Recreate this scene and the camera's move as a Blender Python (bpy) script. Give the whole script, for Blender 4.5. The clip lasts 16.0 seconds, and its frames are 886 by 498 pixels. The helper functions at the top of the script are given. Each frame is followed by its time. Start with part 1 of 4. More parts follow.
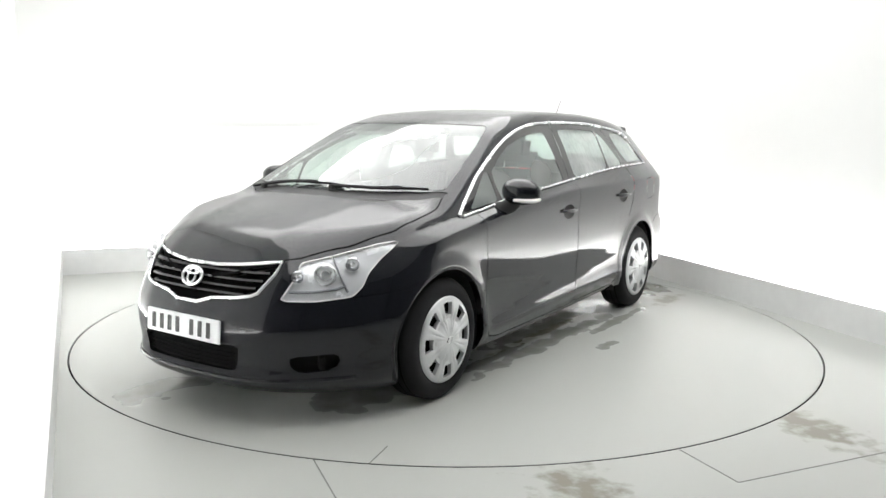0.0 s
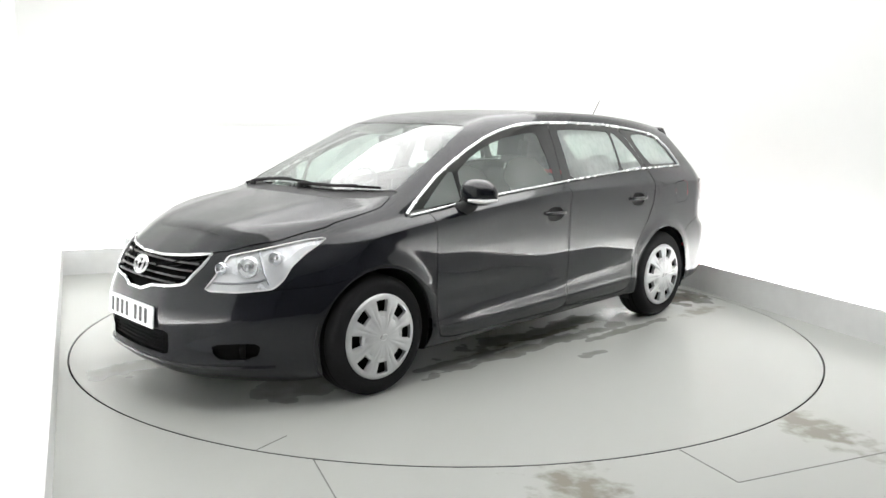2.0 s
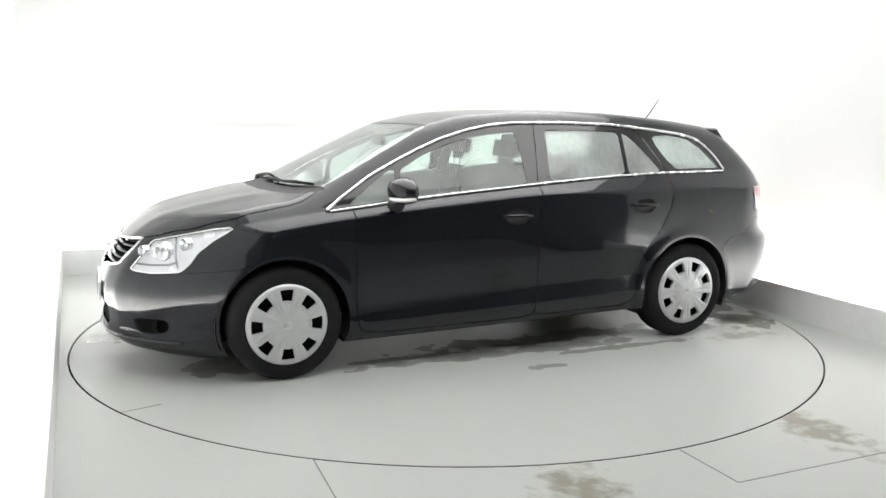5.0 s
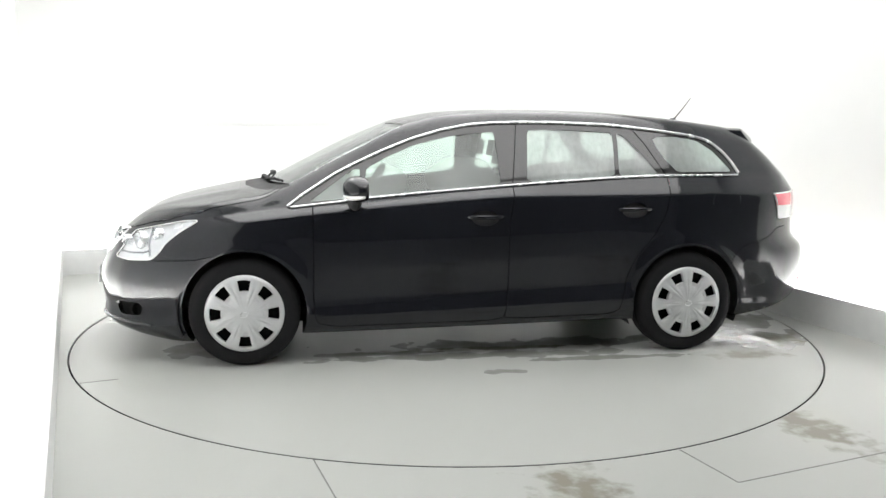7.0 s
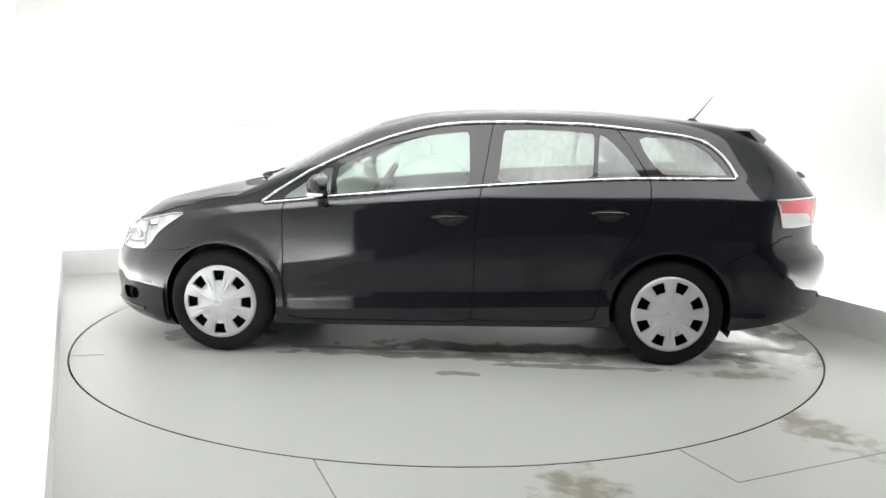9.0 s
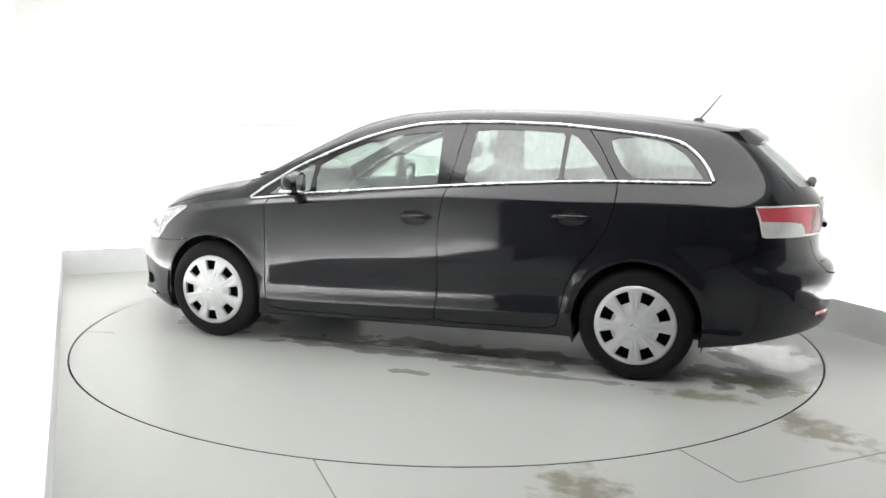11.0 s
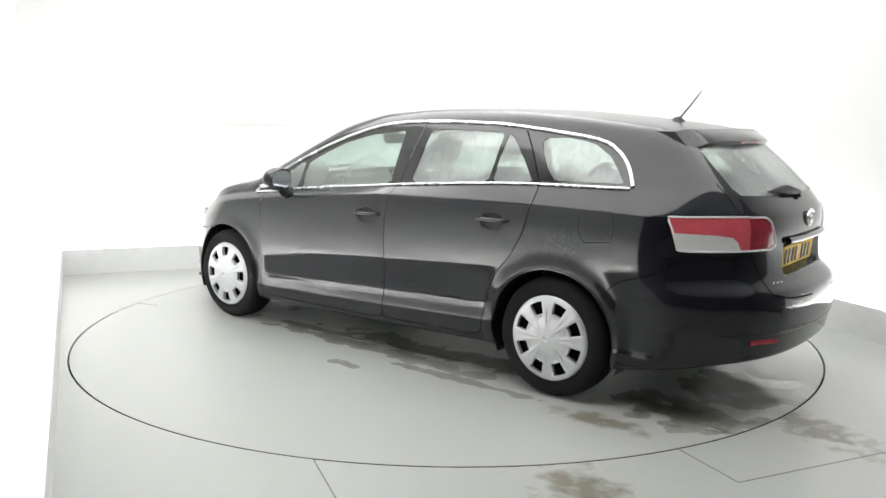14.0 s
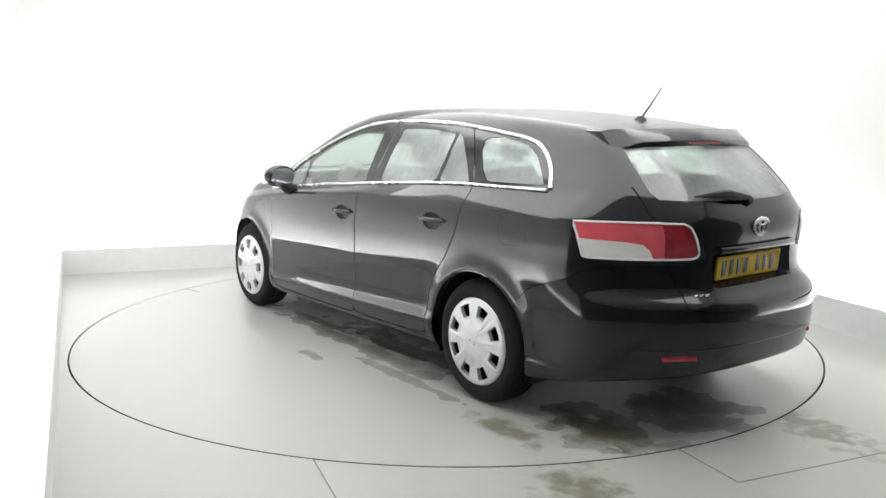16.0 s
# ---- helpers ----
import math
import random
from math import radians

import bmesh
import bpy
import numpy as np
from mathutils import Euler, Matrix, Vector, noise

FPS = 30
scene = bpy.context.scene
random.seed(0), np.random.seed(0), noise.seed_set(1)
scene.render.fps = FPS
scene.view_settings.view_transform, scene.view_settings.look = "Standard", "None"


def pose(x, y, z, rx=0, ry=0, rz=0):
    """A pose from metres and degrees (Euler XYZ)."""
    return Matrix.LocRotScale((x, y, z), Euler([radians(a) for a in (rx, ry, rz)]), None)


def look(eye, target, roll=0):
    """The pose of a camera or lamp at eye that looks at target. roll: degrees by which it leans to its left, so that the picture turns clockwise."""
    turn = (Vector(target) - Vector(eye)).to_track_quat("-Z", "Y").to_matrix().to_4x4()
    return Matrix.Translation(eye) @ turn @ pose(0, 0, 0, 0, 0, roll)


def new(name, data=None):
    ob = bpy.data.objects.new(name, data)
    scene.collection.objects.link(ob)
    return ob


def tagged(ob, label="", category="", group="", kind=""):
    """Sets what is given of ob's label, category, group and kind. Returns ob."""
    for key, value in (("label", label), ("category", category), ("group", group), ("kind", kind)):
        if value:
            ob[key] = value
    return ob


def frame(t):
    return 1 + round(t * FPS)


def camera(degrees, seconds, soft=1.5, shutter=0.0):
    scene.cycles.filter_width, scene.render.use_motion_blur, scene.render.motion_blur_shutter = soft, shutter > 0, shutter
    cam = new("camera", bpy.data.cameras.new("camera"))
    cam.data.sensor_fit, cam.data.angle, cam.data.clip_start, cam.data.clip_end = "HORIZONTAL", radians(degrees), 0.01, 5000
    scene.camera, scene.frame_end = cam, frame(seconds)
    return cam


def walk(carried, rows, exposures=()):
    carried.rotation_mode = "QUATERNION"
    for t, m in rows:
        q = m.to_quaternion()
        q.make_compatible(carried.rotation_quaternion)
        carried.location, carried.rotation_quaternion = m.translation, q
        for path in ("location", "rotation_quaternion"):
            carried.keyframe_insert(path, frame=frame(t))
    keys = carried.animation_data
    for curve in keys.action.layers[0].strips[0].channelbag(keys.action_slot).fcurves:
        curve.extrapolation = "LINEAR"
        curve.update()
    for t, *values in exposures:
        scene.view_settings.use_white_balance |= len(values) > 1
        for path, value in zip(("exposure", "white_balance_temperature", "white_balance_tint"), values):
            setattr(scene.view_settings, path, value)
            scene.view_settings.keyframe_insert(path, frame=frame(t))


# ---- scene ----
cam = camera(56.64, 16.0, soft=1.5)
EYE = look((0, -5.6617, 1.4187), (-.02783, -.03016, .53827), .695)
walk(cam, [(0.0, EYE), (16.0, EYE)], [(0.0, 0.0), (16.0, 0.0)])

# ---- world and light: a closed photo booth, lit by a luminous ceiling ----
world = bpy.data.worlds.new("world")
scene.world = world
world.use_nodes = True
world.node_tree.nodes["Background"].inputs[0].default_value = (.02, .02, .021, 1)
world.node_tree.nodes["Background"].inputs[1].default_value = .2
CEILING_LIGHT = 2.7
TROUGH_LIGHT = 40.0

# ---- materials ----
def material(name, color=(.5, .5, .5), rough=.5, metal=0.0, coat=0.0, spec=.5, emit=0.0, emit_color=None):
    m = bpy.data.materials.new(name)
    m.use_nodes = True
    b = m.node_tree.nodes["Principled BSDF"]
    b.inputs["Base Color"].default_value = (*color, 1)
    b.inputs["Roughness"].default_value = rough
    b.inputs["Metallic"].default_value = metal
    b.inputs["Coat Weight"].default_value = coat
    b.inputs["Coat Roughness"].default_value = .04
    b.inputs["Specular IOR Level"].default_value = spec
    if emit:
        b.inputs["Emission Color"].default_value = (*(emit_color or color), 1)
        b.inputs["Emission Strength"].default_value = emit
    return m


def node(m, kind, **values):
    n = m.node_tree.nodes.new(kind)
    for key, value in values.items():
        n.inputs[key.replace("_", " ")].default_value = value
    return n


def join(m, a, out, b, into):
    m.node_tree.links.new(a.outputs[out], b.inputs[into])


def ramp(m, source, out, stops):
    r = m.node_tree.nodes.new("ShaderNodeValToRGB")
    r.color_ramp.elements[0].position, r.color_ramp.elements[0].color = stops[0][0], (*stops[0][1], 1)
    r.color_ramp.elements[1].position, r.color_ramp.elements[1].color = stops[-1][0], (*stops[-1][1], 1)
    for at, c in stops[1:-1]:
        r.color_ramp.elements.new(at).color = (*c, 1)
    join(m, source, out, r, "Fac")
    return r


def grained(name, color, rough, scale, amount=.12, bump=.1, metal=0.0, coat=0.0, spread=.08, bump_distance=.002):
    """A material that varies at two scales in colour and roughness, with fine relief."""
    m = material(name, color, rough, metal, coat)
    b = m.node_tree.nodes["Principled BSDF"]
    tc = node(m, "ShaderNodeTexCoord")
    big = node(m, "ShaderNodeTexNoise", Scale=scale * .12, Detail=5.0)
    fine = node(m, "ShaderNodeTexNoise", Scale=scale, Detail=6.0)
    join(m, tc, "Object", big, "Vector")
    join(m, tc, "Object", fine, "Vector")
    mix = m.node_tree.nodes.new("ShaderNodeMath")
    mix.operation = "ADD"
    join(m, big, "Fac", mix, 0)
    join(m, fine, "Fac", mix, 1)
    half = m.node_tree.nodes.new("ShaderNodeMath")
    half.operation, half.inputs[1].default_value = "MULTIPLY", .5
    join(m, mix, 0, half, 0)
    lo, hi = [tuple(min(1, c * k) for c in color) for k in (1 - amount, 1 + amount)]
    r = ramp(m, half, 0, [(.3, lo), (.7, hi)])
    join(m, r, "Color", b, "Base Color")
    rr = ramp(m, half, 0, [(.3, (max(0, rough - spread),) * 3), (.7, (min(1, rough + spread),) * 3)])
    join(m, rr, "Color", b, "Roughness")
    if bump:
        bp = node(m, "ShaderNodeBump", Strength=bump, Distance=bump_distance)
        join(m, fine, "Fac", bp, "Height")
        join(m, bp, "Normal", b, "Normal")
    return m


def paint_material():
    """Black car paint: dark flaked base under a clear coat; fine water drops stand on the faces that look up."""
    low, high = (.0056, .0065, .0097), (.0135, .0155, .0225)
    m = material("black_car_paint", low, .5, 0.0, 1.0, .08)
    b = m.node_tree.nodes["Principled BSDF"]
    b.inputs["Coat IOR"].default_value = 1.5
    tc = node(m, "ShaderNodeTexCoord")
    flake = node(m, "ShaderNodeTexVoronoi", Scale=900.0)
    join(m, tc, "Object", flake, "Vector")
    r = ramp(m, flake, "Distance", [(0, high), (.4, low)])
    join(m, r, "Color", b, "Base Color")
    dirt = node(m, "ShaderNodeTexNoise", Scale=7.0, Detail=7.0, Roughness=.65)
    join(m, tc, "Object", dirt, "Vector")
    dry = ramp(m, dirt, "Fac", [(.45, (.004,) * 3), (.80, (.035,) * 3)])
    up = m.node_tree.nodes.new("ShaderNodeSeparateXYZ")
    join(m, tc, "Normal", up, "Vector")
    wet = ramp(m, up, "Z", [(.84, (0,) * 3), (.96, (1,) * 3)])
    drops = node(m, "ShaderNodeTexVoronoi", Scale=210.0, Randomness=1.0)
    join(m, tc, "Object", drops, "Vector")
    bead = ramp(m, drops, "Distance", [(.0, (1,) * 3), (.45, (0,) * 3)])
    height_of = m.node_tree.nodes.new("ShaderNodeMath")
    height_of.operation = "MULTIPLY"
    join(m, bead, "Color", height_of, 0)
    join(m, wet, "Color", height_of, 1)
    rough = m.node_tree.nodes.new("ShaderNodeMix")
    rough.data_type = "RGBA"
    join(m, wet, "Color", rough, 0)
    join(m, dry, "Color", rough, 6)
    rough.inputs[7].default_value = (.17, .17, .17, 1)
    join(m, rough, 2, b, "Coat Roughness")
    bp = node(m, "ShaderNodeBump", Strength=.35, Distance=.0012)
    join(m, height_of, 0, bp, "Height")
    peel = node(m, "ShaderNodeTexNoise", Scale=120.0, Detail=2.0)
    join(m, tc, "Object", peel, "Vector")
    skin_bump = node(m, "ShaderNodeBump", Strength=.05, Distance=.001)
    join(m, peel, "Fac", skin_bump, "Height")
    join(m, bp, "Normal", skin_bump, "Normal")
    join(m, skin_bump, "Normal", b, "Coat Normal")
    return m


def glass_material(name, tint, mist_and_haze=0.0, scale=6.0, streaked=True):
    """A thin pane: clear tint with a mirror coat by Fresnel; a pale veil adds condensation with runs, and paints
    reflected haze on the windscreen.
    """
    m = bpy.data.materials.new(name)
    m.use_nodes = True
    t = m.node_tree
    t.nodes.remove(t.nodes["Principled BSDF"])
    out = t.nodes["Material Output"]
    clear = t.nodes.new("ShaderNodeBsdfTransparent")
    clear.inputs[0].default_value = (*tint, 1)
    gloss = t.nodes.new("ShaderNodeBsdfGlossy")
    gloss.inputs["Roughness"].default_value = .02
    facing = t.nodes.new("ShaderNodeLayerWeight")
    facing.inputs["Blend"].default_value = .5
    steep = t.nodes.new("ShaderNodeMath")
    steep.operation, steep.inputs[1].default_value = "POWER", 3.2
    fr = t.nodes.new("ShaderNodeMath")
    fr.operation, fr.inputs[1].default_value, fr.inputs[2].default_value = "MULTIPLY_ADD", .8, .06
    t.links.new(facing.outputs["Facing"], steep.inputs[0])
    t.links.new(steep.outputs[0], fr.inputs[0])
    body = clear
    if mist_and_haze:
        lit, white = t.nodes.new("ShaderNodeBsdfTranslucent"), t.nodes.new("ShaderNodeBsdfDiffuse")
        lit.inputs[0].default_value = (.86, .93, .90, 1)
        white.inputs[0].default_value = (.80, .86, .84, 1)
        veil = t.nodes.new("ShaderNodeMixShader")
        veil.inputs[0].default_value = .5
        t.links.new(lit.outputs[0], veil.inputs[1])
        t.links.new(white.outputs[0], veil.inputs[2])
        tc = t.nodes.new("ShaderNodeTexCoord")
        mp = t.nodes.new("ShaderNodeMapping")
        mp.inputs["Scale"].default_value = (1.0, 1.0, .30)
        cloud = t.nodes.new("ShaderNodeTexNoise")
        cloud.inputs["Scale"].default_value = scale
        cloud.inputs["Detail"].default_value = 1.0
        runs = t.nodes.new("ShaderNodeTexNoise")
        runs.inputs["Scale"].default_value = 38.0
        runs.inputs["Detail"].default_value = 2.0
        t.links.new(tc.outputs["Object"], cloud.inputs["Vector"])
        t.links.new(tc.outputs["Object"], mp.inputs["Vector"])
        t.links.new(mp.outputs[0], runs.inputs["Vector"])
        r1, r2 = ramp(m, cloud, "Fac", [(.30, (.45,) * 3), (.60, (1,) * 3)]), ramp(m, runs, "Fac", [(.32, (.88,) * 3), (.62, (1,) * 3)])
        mul = t.nodes.new("ShaderNodeMath")
        mul.operation = "MULTIPLY"
        t.links.new(r1.outputs[0], mul.inputs[0])
        mul.inputs[1].default_value = 1.0
        if streaked:
            t.links.new(r2.outputs[0], mul.inputs[1])
        amount = t.nodes.new("ShaderNodeMath")
        amount.operation, amount.inputs[1].default_value = "MULTIPLY", mist_and_haze
        t.links.new(mul.outputs[0], amount.inputs[0])
        mx = t.nodes.new("ShaderNodeMixShader")
        t.links.new(amount.outputs[0], mx.inputs[0])
        t.links.new(clear.outputs[0], mx.inputs[1])
        t.links.new(veil.outputs[0], mx.inputs[2])
        body = mx
    top = t.nodes.new("ShaderNodeMixShader")
    t.links.new(fr.outputs[0], top.inputs[0])
    t.links.new(body.outputs[0], top.inputs[1])
    t.links.new(gloss.outputs[0], top.inputs[2])
    t.links.new(top.outputs[0], out.inputs[0])
    return m


def blobs(m, tc, spots, ragged):
    """How far inside any of some ragged spots (x, y, radius x, radius y) a place lies, 0 to 1."""
    warp = node(m, "ShaderNodeTexNoise", Scale=ragged, Detail=3.0, Roughness=.5)
    join(m, tc, "Object", warp, "Vector")
    total = None
    for x, y, rx, ry in spots:
        mp = node(m, "ShaderNodeMapping")
        mp.inputs["Location"].default_value = (-x / rx, -y / ry, 0)
        mp.inputs["Scale"].default_value = (1 / rx, 1 / ry, 0)
        join(m, tc, "Object", mp, "Vector")
        ln = m.node_tree.nodes.new("ShaderNodeVectorMath")
        ln.operation = "LENGTH"
        join(m, mp, 0, ln, 0)
        if total is None:
            total = (ln, "Value")
        else:
            mn = m.node_tree.nodes.new("ShaderNodeMath")
            mn.operation = "MINIMUM"
            join(m, total[0], total[1], mn, 0)
            join(m, ln, "Value", mn, 1)
            total = (mn, 0)
    mul = m.node_tree.nodes.new("ShaderNodeMath")
    mul.operation, mul.inputs[1].default_value, mul.inputs[2].default_value = "MULTIPLY_ADD", 2.6, -1.3
    join(m, warp, "Fac", mul, 0)
    add = m.node_tree.nodes.new("ShaderNodeMath")
    add.operation = "ADD"
    join(m, total[0], total[1], add, 0)
    join(m, mul, 0, add, 1)
    return ramp(m, add, 0, [(.30, (1,) * 3), (1.1, (0,) * 3)])


def floor_material(name, color, wet, dirt):
    """Worn grey floor paint: soft gloss and faint scuffs, with wet patches and tyre dirt where cars have stood and driven."""
    m = material(name, color, .3)
    b = m.node_tree.nodes["Principled BSDF"]
    tc = node(m, "ShaderNodeTexCoord")
    streak = node(m, "ShaderNodeTexNoise", Scale=9.0, Detail=4.0)
    fine = node(m, "ShaderNodeTexNoise", Scale=70.0, Detail=4.0)
    for n in (streak, fine):
        join(m, tc, "Object", n, "Vector")
    base = ramp(m, fine, "Fac", [(.3, tuple(c * .99 for c in color)), (.7, tuple(c * 1.01 for c in color))])
    scuff = ramp(m, streak, "Fac", [(.66, (0,) * 3), (.90, (.04,) * 3)])
    last = (base, "Color")
    layers = [(scuff, (.72, .72, .69))]
    wetness = blobs(m, tc, wet, 5.0) if wet else None
    if wet:
        layers.append((wetness, (.72, .71, .68)))
    if dirt:
        layers.append((blobs(m, tc, dirt, 11.0), (.47, .43, .35)))
    for mask, tone in layers:
        mx = m.node_tree.nodes.new("ShaderNodeMix")
        mx.data_type, mx.blend_type = "RGBA", "MIX"
        join(m, mask, "Color", mx, 0)
        join(m, last[0], last[1], mx, 6)
        mx.inputs[7].default_value = (color[0] * tone[0], color[1] * tone[1], color[2] * tone[2], 1)
        last = (mx, 2)
    join(m, last[0], last[1], b, "Base Color")
    rr = ramp(m, fine, "Fac", [(.3, (.33,) * 3), (.75, (.35,) * 3)])
    if wet:
        mx = m.node_tree.nodes.new("ShaderNodeMix")
        mx.data_type = "RGBA"
        join(m, wetness, "Color", mx, 0)
        join(m, rr, "Color", mx, 6)
        mx.inputs[7].default_value = (.07, .07, .07, 1)
        join(m, mx, 2, b, "Roughness")
    else:
        join(m, rr, "Color", b, "Roughness")
    return m


PAINT = paint_material()
GLASS = glass_material("tinted_glass", (.78, .91, .85), .34, 2.0, False)
MISTED = glass_material("misted_glass", (.78, .90, .84), .78, 2.2)
# the windscreen's veil also paints in the haze of reflected walls and ceiling
SCREENGLASS = glass_material("windscreen_glass", (.84, .92, .88), .32, 1.2, False)
CLEAR = glass_material("clear_lens", (.96, .97, .98))
RUBBER = grained("tyre_rubber", (.011, .011, .012), .85, 60, .25, .25)
RUBBER.node_tree.nodes["Principled BSDF"].inputs["Specular IOR Level"].default_value = .25
TRIM = grained("black_plastic", (.018, .018, .019), .55, 90, .2, .25)
GLOSSBLACK = material("gloss_black_pillar", (.008, .008, .009), .12, coat=.6)
CHROME = grained("chrome", (.86, .87, .88), .26, 20, .04, 0, .65, .5, .06)
SILVER = grained("silver_wheel_paint", (.62, .63, .64), .34, 30, .06, .05, .35, .3, .08)
MIRROR = material("mirror_silver", (.55, .57, .60), .03, 1.0)
DARK = material("dark_void", (.006, .006, .006), .9, spec=.1)
CLOTH = grained("seat_cloth", (.035, .036, .040), .9, 160, .3, .3)
DASH = grained("dashboard_vinyl", (.045, .046, .048), .65, 120, .15, .2)
REFLECTOR = grained("lamp_reflector", (.80, .81, .83), .18, 40, .06, .1, .9)
REDLENS = grained("red_lamp_lens", (.80, .12, .15), .12, 14, .12, 0, 0, 1.0)
DARKRED = grained("dark_red_lens", (.45, .028, .05), .10, 20, .35, 0, 0, 1.0)
WHITELENS = grained("clear_ribbed_lens", (.90, .89, .89), .16, 30, .06, .2, 0, 1.0)
PLATEWHITE = grained("white_plate", (.78, .79, .80), .35, 50, .04, 0)
PLATEYELLOW = grained("yellow_plate", (.74, .49, .004), .5, 50, .06, 0)
PLATEYELLOW.node_tree.nodes["Principled BSDF"].inputs["Specular IOR Level"].default_value = .15
INK = material("black_lettering", (.02, .02, .02), .5)
WALL = grained("white_wall_paint", (.70, .705, .695), .6, 8, .012, .02)
SKIRT = grained("grey_white_plinth_paint", (.70, .705, .70), .45, 12, .05, .08)
FLOORPAINT = floor_material("grey_floor_paint", (.40, .412, .392), [], [(-.47, -2.75, .19, .42), (-.42, -3.3, .2, .5), (.93, -2.42, .17, .36), (1.0, -3.1, .17, .4)])
DISCPAINT = floor_material("turntable_paint", (.405, .417, .397), [(2.05, -.62, .5, .26), (2.1, -.1, .35, .4), (.5, -.58, 1.1, .14), (.1, -.80, 1.1, .085), (-.5, -.70, .5, .05), (.9, -.95, .5, .05), (-2.05, .42, .28, .16), (-1.5, -.45, .4, .3), (.15, -1.15, .14, .05)], [(2.0, -.66, .42, .17), (1.75, -1.0, .30, .10), (.2, -.66, .9, .05)])
GAP = material("dark_joint", (.008, .008, .009), .9, spec=.05)
SEAM = material("floor_joint", (.20, .20, .19), .8)
BLACKWALL = grained("dark_camera_side", (.11, .11, .114), .85, 6, .3, .3)
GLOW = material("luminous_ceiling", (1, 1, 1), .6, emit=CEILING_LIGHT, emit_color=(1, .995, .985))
TROUGH = material("trough_light", (1, 1, 1), .6, emit=TROUGH_LIGHT, emit_color=(1, .995, .99))

# ---- tools for building ----
def part(name, bm, mat, parent=None, label="", smooth=False):
    me = bpy.data.meshes.new(name)
    bm.to_mesh(me)
    bm.free()
    for m in (mat if isinstance(mat, (list, tuple)) else (mat,)):
        me.materials.append(m)
    if smooth:
        me.polygons.foreach_set("use_smooth", [True] * len(me.polygons))
        me.set_sharp_from_angle(angle=radians(38))
    ob = new(name, me)
    ob.parent = parent
    if label:
        tagged(ob, label)
    return ob


def box(bm, x0, x1, y0, y1, z0, z1, bevel=0.0, m=None):
    made = bmesh.ops.create_cube(bm, size=1.0)["verts"]
    bmesh.ops.scale(bm, vec=(x1 - x0, y1 - y0, z1 - z0), verts=made)
    bmesh.ops.translate(bm, vec=((x0 + x1) / 2, (y0 + y1) / 2, (z0 + z1) / 2), verts=made)
    if bevel:
        edges = list({e for v in made for e in v.link_edges})
        made = [v for v in bmesh.ops.bevel(bm, geom=edges, offset=bevel, segments=2, affect="EDGES")["verts"]]
    if m is not None:
        bmesh.ops.transform(bm, matrix=m, verts=list(set(made)))
    return bm


def prism(bm, outline, z0, z1):
    """A flat outline (x, y) raised from z0 to z1."""
    lo = [bm.verts.new((x, y, z0)) for x, y in outline]
    hi = [bm.verts.new((x, y, z1)) for x, y in outline]
    n = len(outline)
    bm.faces.new(lo[::-1])
    bm.faces.new(hi)
    for i in range(n):
        bm.faces.new((lo[i], lo[(i + 1) % n], hi[(i + 1) % n], hi[i]))
    return bm


def lathe(bm, profile, steps, closed=True):
    """Turn a profile of (radius, y) round the y axis."""
    rings = [[bm.verts.new((r * math.cos(a), y, r * math.sin(a))) for a in [2 * math.pi * i / steps for i in range(steps)]] for r, y in profile]
    for p, q in zip(rings, rings[1:]):
        for i in range(steps):
            bm.faces.new((p[i], p[(i + 1) % steps], q[(i + 1) % steps], q[i]))
    if closed:
        bm.faces.new(rings[0])
        bm.faces.new(rings[-1][::-1])
    return bm


def tube(bm, points, radius, sides=8, flat=1.0):
    """A rounded bar along points."""
    pts = [Vector(p) for p in points]
    rings = []
    for i, p in enumerate(pts):
        d = (pts[min(i + 1, len(pts) - 1)] - pts[max(i - 1, 0)]).normalized()
        u = d.cross(Vector((0, 0, 1)))
        u = u.normalized() if u.length > 1e-3 else Vector((1, 0, 0))
        v = d.cross(u)
        r = radius[i] if isinstance(radius, (list, tuple)) else radius
        rings.append([bm.verts.new(p + (u * math.cos(a) * flat + v * math.sin(a)) * r) for a in [2 * math.pi * k / sides for k in range(sides)]])
    for p, q in zip(rings, rings[1:]):
        for k in range(sides):
            bm.faces.new((p[k], p[(k + 1) % sides], q[(k + 1) % sides], q[k]))
    bm.faces.new(rings[0][::-1])
    bm.faces.new(rings[-1])
    return bm


# ---- the booth: a rectangular white room, turned 21.5 degrees to the view ----
ROOM = pose(0, 0, 0, 0, 0, 21.5)
LEFT, RIGHT, BACK, FRONT, HIGH = -2.63, 2.50, 2.75, -7.2, 3.3
SLANT = math.degrees(math.atan2(.248, 4.79))
R_TABLE = 2.44


def structure(name, bm, mat, label, category, smooth=False):
    ob = part(name, bm, mat, None, label, smooth)
    ob.matrix_world = ROOM
    return tagged(ob, "", category, "", "structure")


def wall_path(inset):
    """Back wall and right wall in one run with a rounded corner between them."""
    rad, pts = .9, []
    pts.append((LEFT - .3, BACK - inset))
    for k in range(13):
        a = math.pi / 2 * (1 - k / 12)
        pts.append((RIGHT - rad + (rad - inset) * math.cos(a), BACK - rad + (rad - inset) * math.sin(a)))
    pts.append((RIGHT - inset, -3.2))
    return pts


